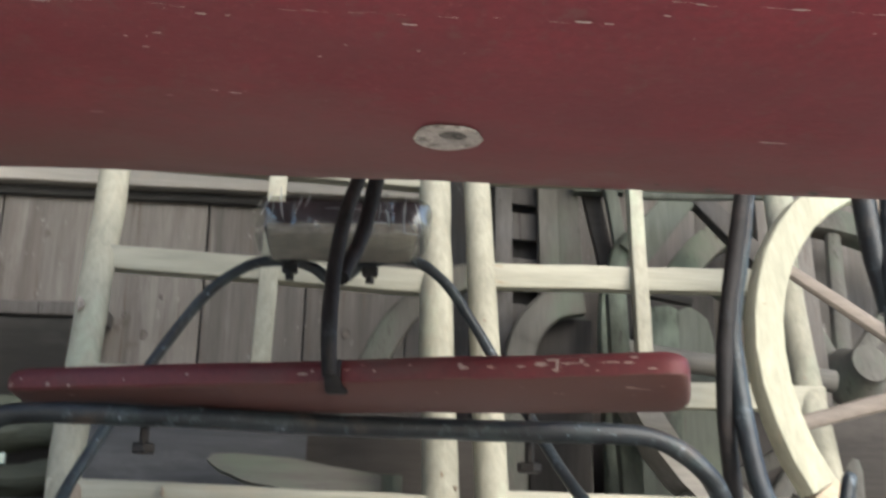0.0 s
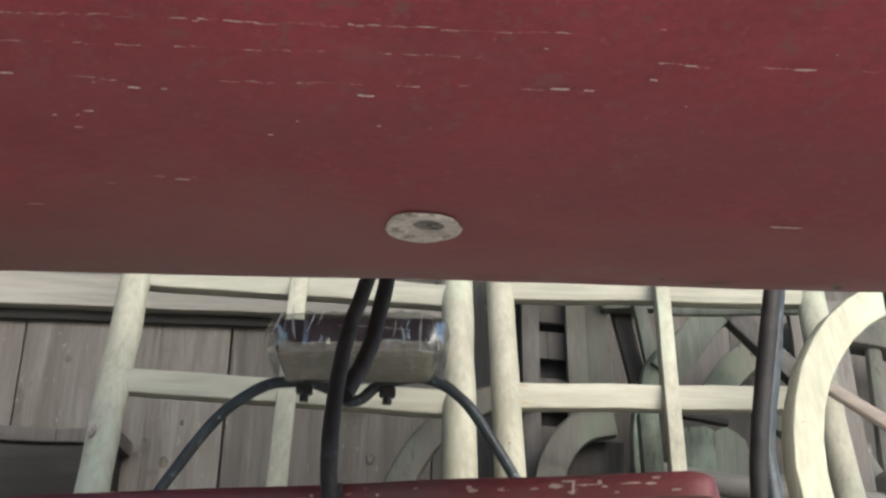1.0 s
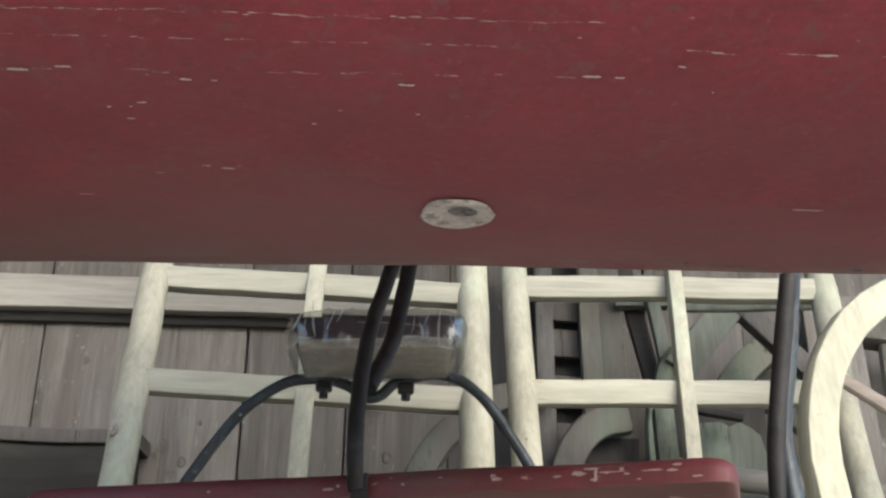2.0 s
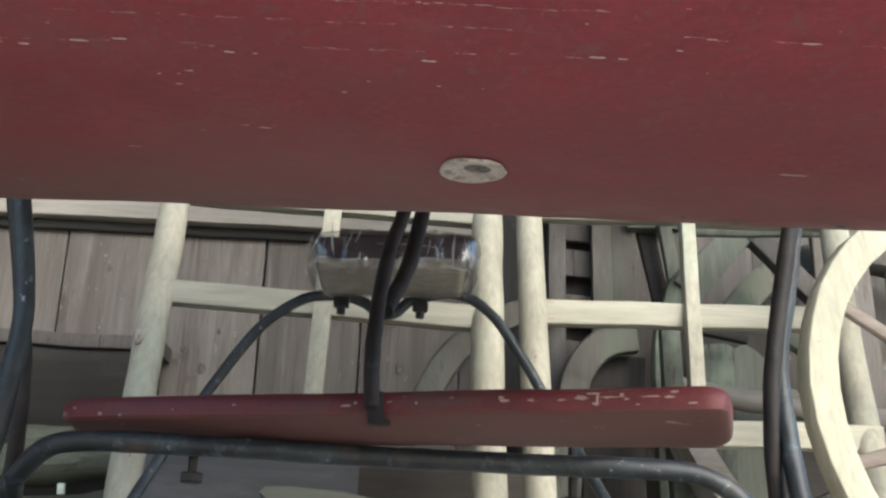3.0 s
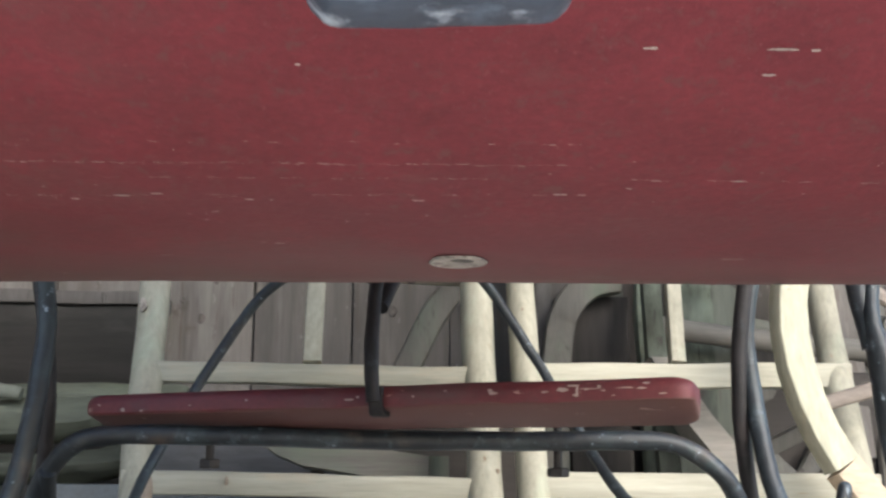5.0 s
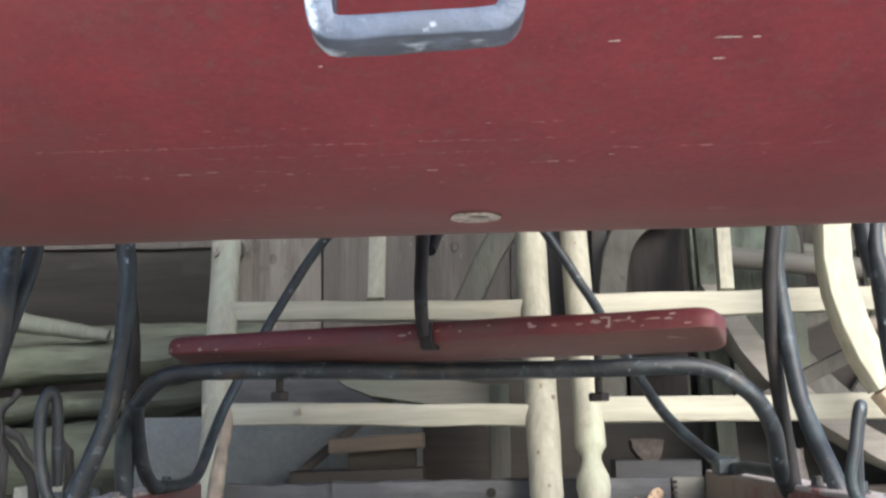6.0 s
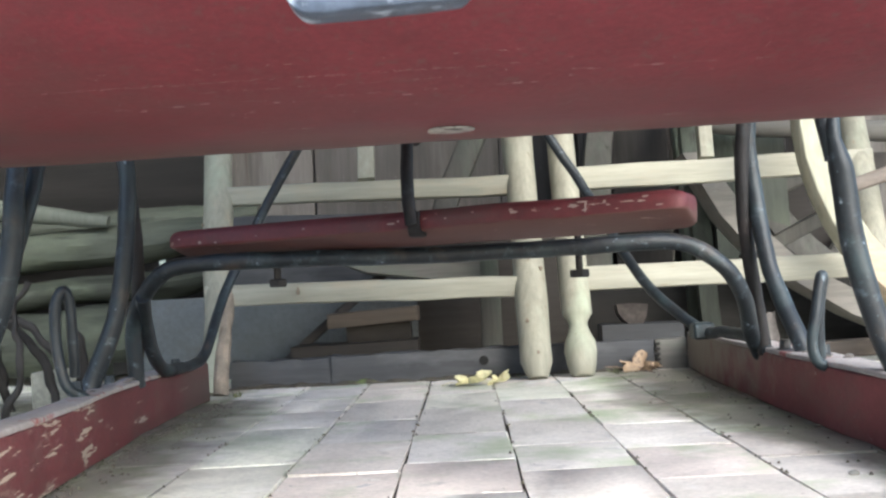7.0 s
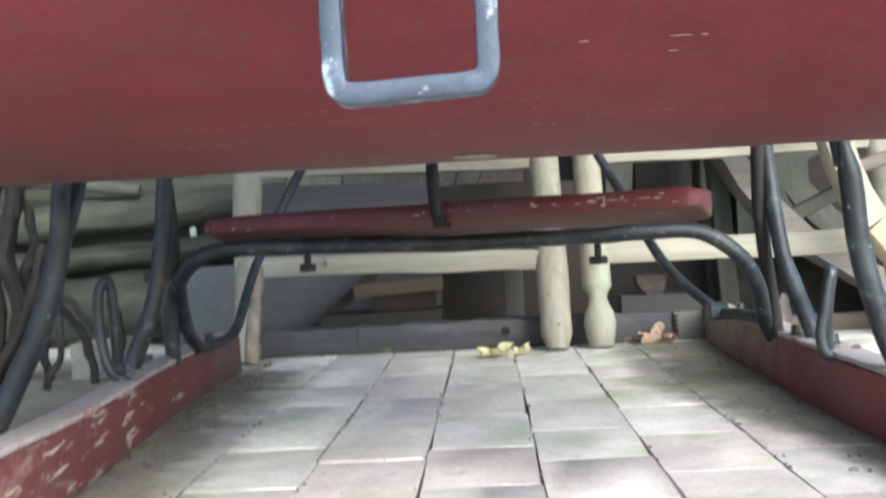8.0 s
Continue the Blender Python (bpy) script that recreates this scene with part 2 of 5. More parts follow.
CREAM = wood("pale_felloe_wood", (0.295, 0.285, 0.217), "z", spots=(
    ((0.4, 0.31, 0.19), 12.0, 0.62, 0.12, (1, 1, 0.4)),
    ((0.33, 0.37, 0.28), 6.0, 0.56, 0.2, (1, 1, 0.5)),
    ((0.2, 0.15, 0.1), 34.0, 0.7, 0.03, (0.7, 1, 1))), grain=0.3)
TAN = wood("tan_wood", (0.36, 0.29, 0.21), "x", grain=0.4, random=0.1)
SPOKE = wood("grey_brown_spoke_wood", (0.145, 0.122, 0.104), "x", grain=0.5, random=0.15)
PLANK = wood("weathered_plank", (0.12, 0.109, 0.1), "z", vary=0.26, spots=(
    ((0.1, 0.084, 0.075), 6.0, 0.54, 0.2, (1, 1, 0.2)),
    ((0.23, 0.215, 0.2), 7.0, 0.58, 0.2, (1, 1, 0.12)),
    ((0.09, 0.075, 0.065), 60.0, 0.6, 0.06, (1, 1, 0.05)),
    ((0.1, 0.088, 0.078), 10.0, 0.62, 0.08, (1, 1, 0.6)),
    ((0.26, 0.245, 0.235), 45.0, 0.64, 0.1, (1, 1, 0.4)),
    ((0.06, 0.05, 0.043), 5.0, 0.62, 0.12, (1, 1, 0.6))), random=0.16)
GREY_Z = wood("grey_old_wood_upright", (0.09, 0.085, 0.075), "z", spots=(((0.09, 0.11, 0.083), 4.0, 0.5, 0.2, (1, 1, 0.4)), ((0.045, 0.04, 0.035), 40.0, 0.6, 0.08, (1, 1, 0.08))), random=0.2)
BROWN_Z = wood("grey_brown_old_wood", (0.07, 0.064, 0.06), "z", spots=(((0.11, 0.105, 0.1), 9.0, 0.5, 0.2, (1, 1, 0.3)), ((0.035, 0.03, 0.028), 40.0, 0.6, 0.05, (1, 1, 0.1))))
ASH = wood("light_grey_sawn_wood", (0.23, 0.215, 0.195), "x", spots=(((0.16, 0.15, 0.135), 8.0, 0.55, 0.2, (0.4, 1, 1)), ((0.28, 0.265, 0.245), 20.0, 0.6, 0.1, (0.3, 1, 1))))
BROWN_TAN = wood("dim_tan_wood", (0.115, 0.094, 0.077), "x")
GREY_X = wood("grey_old_wood_level", (0.13, 0.122, 0.11), "x", spots=(((0.13, 0.155, 0.115), 4.0, 0.5, 0.2, (0.4, 1, 1)),), random=0.2)
GREEN_Z = wood("mossy_timber_upright", (0.045, 0.05, 0.041), "z", vary=0.3, spots=(((0.12, 0.14, 0.11), 5.0, 0.52, 0.15, (1, 1, 0.4)), ((0.035, 0.032, 0.028), 50.0, 0.6, 0.06, (1, 1, 0.1))), random=0.25)
GREEN_PALE = wood("pale_mossy_wood", (0.095, 0.102, 0.085), "z", vary=0.22, spots=(((0.1, 0.11, 0.085), 6.0, 0.54, 0.15, (1, 1, 0.4)), ((0.08, 0.07, 0.06), 50.0, 0.64, 0.06, (1, 1, 0.1))), random=0.2)
# Near-black wood, also used for pieces that stand in for shade.
WOOD_SHADE_X = wood("dark_sill_wood_and_shade", (0.016, 0.0145, 0.013), "x", vary=0.35, spots=(((0.035, 0.034, 0.03), 6.0, 0.56, 0.2, (0.3, 1, 1)),))
WOOD_SHADE = wood("dark_wood_and_shade", (0.03, 0.027, 0.025), "z", vary=0.3)
GREEN_X = wood("mossy_timber", (0.053, 0.058, 0.045), "x", vary=0.35, grain=0.8, spots=(((0.1, 0.114, 0.08), 5.0, 0.5, 0.2, (0.5, 1, 1)), ((0.018, 0.018, 0.015), 26.0, 0.6, 0.15, (0.12, 1, 1)), ((0.1, 0.105, 0.085), 40.0, 0.68, 0.1, (0.3, 1, 1))), random=0.3)
BROWN_X = wood("dark_brown_wood", (0.031, 0.027, 0.024), "x", spots=(((0.06, 0.053, 0.047), 6.0, 0.55, 0.2, (0.4, 1, 1)),), random=0.15)
DARK_X = wood("dark_beam_wood", (0.062, 0.063, 0.067), "x", spots=(((0.115, 0.116, 0.12), 7.0, 0.56, 0.2, (0.4, 1, 1)),), random=0.15)
BRICK = material("floor_brick", (0.76, 0.72, 0.675), 0.85, spots=(
    ((0.44, 0.49, 0.34), 4.0, 0.51, 0.16, ONE),
    ((0.85, 0.82, 0.78), 7.0, 0.6, 0.12, ONE),
    ((0.33, 0.31, 0.31), 11.0, 0.6, 0.15, ONE),
    ((0.34, 0.37, 0.43), 5.5, 0.66, 0.08, ONE),
    ((0.2, 0.18, 0.16), 60.0, 0.66, 0.05, ONE)), bump=0.5, bump_scale=120, vary=0.16, vary_scale=11, random=0.08,
    tints=((1, 1, 1), (1, 0.94, 0.92), (0.95, 0.99, 0.92), (1.0, 0.97, 0.95), (0.92, 0.91, 0.9), (0.98, 1, 0.94), (0.94, 0.94, 0.95), (0.96, 0.94, 0.92), (1, 0.96, 0.93), (0.94, 0.97, 0.9)))
SOIL = material("joint_soil", (0.055, 0.048, 0.038), 0.95, spots=(((0.1, 0.13, 0.05), 12.0, 0.58, 0.1, ONE),), bump=0.6, bump_scale=150, vary=0.4, vary_scale=30)
GROUND = material("yard_ground", (0.3, 0.28, 0.24), 0.95, bump=0.4, bump_scale=20, vary=0.25, vary_scale=1.5)
LEAF_Y = material("yellow_leaf", (0.56, 0.52, 0.3), 0.7, spots=(((0.3, 0.24, 0.1), 60.0, 0.6, 0.1, ONE),), vary=0.2, vary_scale=40)
LEAF_B = material("brown_leaf", (0.3, 0.215, 0.14), 0.7, spots=(((0.14, 0.1, 0.07), 50.0, 0.56, 0.1, ONE),), vary=0.3, vary_scale=40)
ROCK = material("rough_rock", (0.06, 0.05, 0.045), 0.9, bump=0.8, bump_scale=60, vary=0.35, vary_scale=30)
GRASS = material("grass", (0.15, 0.165, 0.085), 0.7, vary=0.3, vary_scale=60)
MOSSY_STONE = material("mossy_stone", (0.26, 0.25, 0.205), 0.9, bump=0.4, vary=0.25, vary_scale=20)
BORE = material("shaded_bore_wood", (0.1, 0.087, 0.073), 0.9, spots=(((0.03, 0.026, 0.022), 110.0, 0.5, 0.08, ONE),), bump=0.5, vary=0.3, vary_scale=60)
SHADE_BLACK = material("shade_black", (0.012, 0.011, 0.01), 0.9, bump=0.0)
TAG = material("pale_paper", (0.34, 0.4, 0.35), 0.8, bump=0.0, vary=0.08, vary_scale=60)
DARK_KNOT = material("plank_knot", (0.085, 0.074, 0.066), 0.85, bump=0.4, bump_scale=60, vary=0.35, vary_scale=60)
KNOT = material("wood_knot", (0.19, 0.15, 0.11), 0.8, bump=0.3, vary=0.3, vary_scale=90)
BARK = material("brown_bark", (0.22, 0.18, 0.14), 0.9, bump=0.7, bump_scale=60, vary=0.35, vary_scale=25)
SHEET = material("blue_grey_sheet", (0.064, 0.072, 0.076), 0.6, bump=0.1, vary=0.2, vary_scale=5, spots=(((0.05, 0.05, 0.048), 8.0, 0.55, 0.2, ONE),))
CLOD = material("dry_earth_crumb", (0.1, 0.09, 0.083), 0.95, bump=0.5, bump_scale=120, vary=0.3, vary_scale=50)
LITTER = material("earth_litter", (0.13, 0.115, 0.09), 0.95, spots=(((0.14, 0.15, 0.08), 30.0, 0.55, 0.1, ONE), ((0.22, 0.19, 0.15), 50.0, 0.6, 0.1, ONE)), bump=0.3, vary=0.5, vary_scale=60)
STONE = material("pebble", (0.3, 0.285, 0.25), 0.85, vary=0.2, vary_scale=60)
BOX = material("dark_package", (0.05, 0.044, 0.054), 0.7, vary=0.3, vary_scale=14)
BOARD = material("dusty_cardboard", (0.25, 0.22, 0.188), 0.9, vary=0.25, vary_scale=16)
RAIL = wood("dusty_rail_wood", (0.26, 0.243, 0.222), "x", spots=(((0.3, 0.26, 0.21), 9.0, 0.55, 0.2, (0.3, 1, 1)),))
ROOF = wood("roof_board", (0.16, 0.14, 0.12), "x", random=0.15)

FILM = bpy.data.materials.new("clear_film")
FILM.use_nodes = True
ft = FILM.node_tree
for nd in list(ft.nodes):
    if nd.type == "BSDF_PRINCIPLED":
        ft.nodes.remove(nd)
clear, shine, both = ft.nodes.new("ShaderNodeBsdfTransparent"), ft.nodes.new("ShaderNodeBsdfGlossy"), ft.nodes.new("ShaderNodeMixShader")
clear.inputs[0].default_value = (0.9, 0.92, 0.91, 1)
shine.inputs["Roughness"].default_value = 0.24
lw = ft.nodes.new("ShaderNodeLayerWeight")
lw.inputs["Blend"].default_value = 0.35
gl = ft.nodes.new("ShaderNodeMapRange")
gl.inputs["To Min"].default_value, gl.inputs["To Max"].default_value = 0.1, 0.4
ft.links.new(lw.outputs["Facing"], gl.inputs["Value"])
ft.links.new(gl.outputs[0], both.inputs[0])
CREASE = bpy.data.materials.new("film_crease_highlight")
CREASE.use_nodes = True
ct = CREASE.node_tree
cm, cc = ct.nodes.new("ShaderNodeMixShader"), ct.nodes.new("ShaderNodeBsdfTransparent")
ct.nodes["Principled BSDF"].inputs["Base Color"].default_value = (0.6, 0.63, 0.66, 1)
ct.nodes["Principled BSDF"].inputs["Roughness"].default_value = 0.25
cm.inputs[0].default_value = 0.5
ct.links.new(cc.outputs[0], cm.inputs[1])
ct.links.new(ct.nodes["Principled BSDF"].outputs[0], cm.inputs[2])
ct.links.new(cm.outputs[0], ct.nodes["Material Output"].inputs[0])
creases = ft.nodes.new("ShaderNodeTexNoise")
creases.inputs["Scale"].default_value = 14
creases.inputs["Distortion"].default_value = 0.6
fb = ft.nodes.new("ShaderNodeBump")
fb.inputs["Distance"].default_value = 0.02
fb.inputs["Strength"].default_value = 0.35
fc = ft.nodes.new("ShaderNodeTexCoord")
ft.links.new(fc.outputs["Object"], creases.inputs["Vector"])
ft.links.new(creases.outputs["Fac"], fb.inputs["Height"])
ft.links.new(fb.outputs[0], shine.inputs["Normal"])
ft.links.new(clear.outputs[0], both.inputs[1])
ft.links.new(shine.outputs[0], both.inputs[2])
ft.links.new(both.outputs[0], ft.nodes["Material Output"].inputs[0])

# Earth film; its dark colour also carries the shade beside the runners.
DIRT_SHADE = bpy.data.materials.new("patchy_earth_and_shade")
DIRT_SHADE.use_nodes = True
dt = DIRT_SHADE.node_tree
duv, dco, dn, dadd, dr, dm, dc = (dt.nodes.new(k) for k in ("ShaderNodeUVMap", "ShaderNodeTexCoord", "ShaderNodeTexNoise", "ShaderNodeMath", "ShaderNodeMapRange", "ShaderNodeMixShader", "ShaderNodeBsdfTransparent"))
dsep = dt.nodes.new("ShaderNodeSeparateXYZ")
duv.uv_map = "spread"
dn.inputs["Scale"].default_value, dn.inputs["Detail"].default_value = 15, 9
dr.inputs["From Min"].default_value, dr.inputs["From Max"].default_value, dr.inputs["To Max"].default_value = 0.55, 1.2, 0.62
moss = dt.nodes.new("ShaderNodeTexNoise")
moss.inputs["Scale"].default_value, moss.inputs["Detail"].default_value = 16, 5
dcol = dt.nodes.new("ShaderNodeValToRGB")
for e, at, c in zip(dcol.color_ramp.elements, (0.42, 0.66), ((0.115, 0.101, 0.084, 1), (0.155, 0.17, 0.095, 1))):
    e.position, e.color = at, c
dt.links.new(dco.outputs["Object"], moss.inputs["Vector"])
dt.links.new(moss.outputs["Fac"], dcol.inputs[0])
dt.links.new(dcol.outputs[0], dt.nodes["Principled BSDF"].inputs["Base Color"])
dt.nodes["Principled BSDF"].inputs["Roughness"].default_value = 0.95
for a, b in ((duv.outputs[0], dsep.inputs[0]), (dsep.outputs[0], dadd.inputs[0]), (dn.outputs["Fac"], dadd.inputs[1]), (dco.outputs["Object"], dn.inputs["Vector"]), (dadd.outputs[0], dr.inputs["Value"]), (dr.outputs[0], dm.inputs[0]), (dc.outputs[0], dm.inputs[1]), (dt.nodes["Principled BSDF"].outputs[0], dm.inputs[2]), (dm.outputs[0], dt.nodes["Material Output"].inputs[0])):
    dt.links.new(a, b)

# ---- ground and shed ----
bm = bmesh.new()
bmesh.ops.create_grid(bm, x_segments=8, y_segments=8, size=200)
for v in bm.verts:
    v.co.z = -0.03
solo("ground", bm, GROUND, "bare grey-brown yard soil around the shed", "ground", kind="structure", smooth=0)

WALL_Y = 1.30
back = thing("wall_north", (0, WALL_Y, 0), "weathered grey vertical plank wall of a wooden shed", "wall", kind="structure")
bm = block(bmesh.new(), (-3.2, WALL_Y + 0.045, -0.03), (3.3, WALL_Y + 0.12, 2.9), 0)
part("backing", bm, DARK_X, back, smooth=0)
rnd = random.Random(3)
for k in range(-9, 12):
    x, w = -0.417 + 0.3125 * k, 0.3125
    bm = timber((x + w / 2, WALL_Y + 0.02 + rnd.uniform(-0.004, 0.004), 0.0), (x + w / 2 + rnd.uniform(-0.006, 0.006), WALL_Y + 0.02, 2.88), w - rnd.uniform(0.0025, 0.006), 0.026, (0, 1, 0), 0.003, 10, 0.002, 3.0, seed=x)
    part("plank", bm, PLANK, back)
# Unseen side wall, placed to keep the sky off the left.
bm = block(bmesh.new(), (-2.6, -1.5, -0.03), (-2.5, WALL_Y + 0.12, 2.9), 0)
solo("wall_west", bm, PLANK, "unseen plank side wall added to block light from the left", "wall", kind="structure", smooth=0)
# Unseen roof; its front edge sets how much sky reaches the floor.
bm = block(bmesh.new(), (-3.3, -1.5, 2.9), (3.3, WALL_Y + 0.2, 3.0), 0)
solo("ceiling", bm, ROOF, "unseen board roof added to cut off the high sky", "ceiling", kind="structure", smooth=0)

for x, z, r in ((-0.582, 0.745, 0.015), (0.025, 0.775, 0.014), (-0.645, 0.805, 0.01), (-0.539, 0.865, 0.008), (-0.9, 1.05, 0.012), (-0.3, 0.95, 0.009)):
    bm = bmesh.new()
    rows = []
    for q, h in ((1.0, 0.004), (0.75, -0.001), (0.3, -0.0025)):
        rows.append([bm.verts.new((x + r * q * math.cos(a) * (1 + 0.12 * math.sin(3 * a + x * 40)), WALL_Y + 0.0045 + h, z + 1.35 * r * q * math.sin(a))) for a in [2 * math.pi * k / 16 for k in range(16)]])
    for p, q in zip(rows, rows[1:]):
        for k in range(16):
            bm.faces.new((p[k], p[(k + 1) % 16], q[(k + 1) % 16], q[k]))
    bm.faces.new(rows[-1])
    part("knot", bm, DARK_KNOT, back, "dark knot in a plank")

# level rail on the wall and the dark sill below it
bm = timber((-1.64, WALL_Y - 0.035, 1.243), (0.25, WALL_Y - 0.035, 1.25), 0.07, 0.105, wob=0.004)
solo("wall_rail", bm, RAIL, "pale wooden rail fixed along the plank wall", "rail", kind="structure")
# Near-black strip painted as the shaded gap under the rail.
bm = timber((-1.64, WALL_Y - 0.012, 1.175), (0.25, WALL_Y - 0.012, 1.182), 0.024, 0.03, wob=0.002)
solo("wall_batten", bm, SHADE_BLACK, "near-black strip standing for the shaded gap under the rail", "batten", kind="structure")
bm = timber((-1.64, WALL_Y - 0.095, 0.62), (-0.70, WALL_Y - 0.095, 0.62), 0.17, 0.275, c=0.02, wob=0.008)
solo("dark_sill_beam", bm, WOOD_SHADE_X, "thick dark old timber lying along the plank wall", "beam")

bm = timber((-1.64, WALL_Y - 0.10, 0.778), (-0.675, WALL_Y - 0.10, 0.775), 0.19, 0.042, c=0.006, wob=0.005)
solo("ledge_board", bm, BROWN_Z, "dusty grey board lying on a dark timber", "board")

# ---- brick floor ----
COLS = [(-0.16 + 0.14 * k) for k in range(-16, 17)]
PITCH = 0.235
ENDS = {-1: (-1.028, -0.652), 0: (-1.128, -0.86, -0.594, -0.285), 1: (-1.07, -0.811, -0.465, -0.2), 2: (-1.165, -0.959, -0.701, -0.383, -0.152), 3: (-1.255, -1.028, -0.799, -0.469, -0.263), 4: (-1.151, -0.941, -0.636)}
bm = block(bmesh.new(), (-2.5, -3.6, -0.06), (2.5, WALL_Y, -0.005), 0)
floor = solo("floor", bm, SOIL, "old brick paving with earth and moss in the joints", "floor", kind="structure", smooth=0)


def brick_mesh(i):
    r = random.Random(i)
    b = bmesh.new()
    l, w = 0.235, 0.1355
    loft(b, [Vector((-w / 2 + w * k / 3, 0, 0)) for k in range(4)], rect(l, 0.05, 0.0008, 1), (0, 0, 1))
    for v in b.verts:
        v.co += Vector((r.uniform(-1, 1) * 0.002, r.uniform(-1, 1) * 0.0025, r.uniform(-1, 1) * 0.0004))
    return finish("brick", b, BRICK, 30)


BRICKS = [brick_mesh(i) for i in range(8)]

# ---- the sleigh ----
sleigh = thing("sleigh", (0.03, -0.8, 0), "old horse sleigh of red-painted wood with black iron stays", "sleigh")
R, CY, CZ = 0.48, -1.50, 0.837


def skin(y):
    """Height of the curved front board at y."""
    return 0.357 if y > CY else CZ - math.sqrt(max(R * R - (CY - y) ** 2, 0))


def profile():
    out = [(-1.404 + 0.01, 0.372), (-1.404, 0.3605), (-1.412, 0.3572), (-1.43, 0.357), (-1.455, 0.357), (-1.48, 0.357)]
    for a in range(0, 97, 3):
        out.append((CY - R * math.sin(radians(a)), CZ - R * math.cos(radians(a))))
    return out


bm = bmesh.new()
prof = profile()
outer = prof
inner = [(y + 0.03 * (1 if i < 6 else 1) * math.sin(radians(max(0, min(96, (i - 6) * 3)))) , z + 0.028 * math.cos(radians(max(0, min(96, (i - 6) * 3))))) for i, (y, z) in enumerate(prof)]
loop = outer + inner[::-1]
XS = [-0.62 + 1.26 * k / 60 for k in range(61)]
rings = []
for x in XS:
    ring = []
    for i, (y, z) in enumerate(loop):
        dy = 0.0
        if y > -1.45:
            dy = (-0.044 * (x - 0.05) - 0.03 * min(0, x - 0.05)) * (y + 1.45) / 0.046 + 0.0016 * noise.noise(Vector((x * 40, i, 0))) + (0.0012 * noise.noise(Vector((x * 150, i, 4))))
        ring.append(bm.verts.new((x, y + dy, z + 0.0008 * noise.noise(Vector((x * 9, y * 12, z * 12))))))
    rings.append(ring)
n = len(loop)
for a, b in zip(rings, rings[1:]):
    for k in range(n):
        bm.faces.new((a[k], a[(k + 1) % n], b[(k + 1) % n], b[k]))
bm.faces.new(rings[0][::-1])
bm.faces.new(rings[-1])
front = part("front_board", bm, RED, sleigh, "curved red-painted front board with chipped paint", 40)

# the worn drain hole: a bare wood collar and a flat disc painted as its shaded bore
bm = bmesh.new()
hx, hy = 0.061, -1.496
rows = []
for rr, zz in ((0.0205, 0.3566), (0.0195, 0.3552), (0.013, 0.3556), (0.0105, 0.35655), (0.006, 0.3567), (0.0, 0.3567)):
    rows.append([bm.verts.new((hx + rr * math.cos(a) * (1 + 0.05 * math.sin(3 * a + 1) + 0.025 * math.sin(7 * a) + 0.02 * math.sin(11 * a + 2)), hy + rr * math.sin(a) * (1 + 0.05 * math.cos(2 * a) + 0.035 * math.sin(5 * a)) - (0.0035 if rr < 0.012 else 0), zz)) for a in [2 * math.pi * k / 28 for k in range(28)]])
for a, b in zip(rows, rows[1:]):
    for k in range(28):
        bm.faces.new((a[k], a[(k + 1) % 28], b[(k + 1) % 28], b[k]))
bmesh.ops.remove_doubles(bm, verts=bm.verts, dist=1e-5)
hole = part("drain_hole", bm, BARE, front, "worn bare-wood hole in the red board")
bm = bmesh.new()
ring = [bm.verts.new((hx + 0.003 + 0.0075 * math.cos(a) * (1 + 0.15 * math.sin(2 * a + 1)), hy - 0.0035 + 0.0068 * math.sin(a) * (1 + 0.12 * math.sin(3 * a)), 0.3562)) for a in [2 * math.pi * k / 24 for k in range(24)]]
bm.faces.new(ring)
part("bore", bm, BORE, hole, "flat dark disc standing for the shaded hole", 0)

# paint chips and the long scratch
CHIPS = [(0.219, -1.641, 10), (0.128, -1.623, 5), (0.115, -1.623, 9), (0.03, -1.613, 8), (-0.072, -1.611, 6), (-0.059, -1.611, 3), (-0.089, -1.613, 2), (-0.148, -1.613, 10), (-0.127, -1.616, 8), (-0.177, -1.608, 6), (-0.06, -1.541, 8), (-0.071, -1.543, 5), (-0.096, -1.534, 5), (-0.14, -1.506, 9), (-0.014, -1.583, 3), (-0.001, -1.594, 2), (-0.102, -1.582, 4), (-0.111, -1.59, 2), (-0.095, -1.594, 5), (0.252, -1.518, 18), (-0.228, -1.436, 5), (0.169, -1.64, 6), (0.155, -1.631, 4), (0.153, -1.658, 3), (0.016, -1.555, 2)]
SCRATCHES = [(0.145, -1.738, 8), (0.214, -1.739, 17), (0.231, -1.739, 5), (0.211, -1.724, 8), (-0.036, -1.724, 3)]
rnd = random.Random(21)
marks = [(x, y, l, 0.42 + 0.07 * l) for x, y, l in CHIPS] + [(x, y, l, 1.0 if l < 18 and y < -1.7 else 0.45) for x, y, l in SCRATCHES]
marks += [(rnd.uniform(-0.3, 0.3), rnd.choice((-1.611, -1.63, -1.54, -1.66, -1.595)) + rnd.gauss(0, 0.006), rnd.uniform(0.8, 2.2), rnd.uniform(0.2, 0.45)) for k in range(22)]
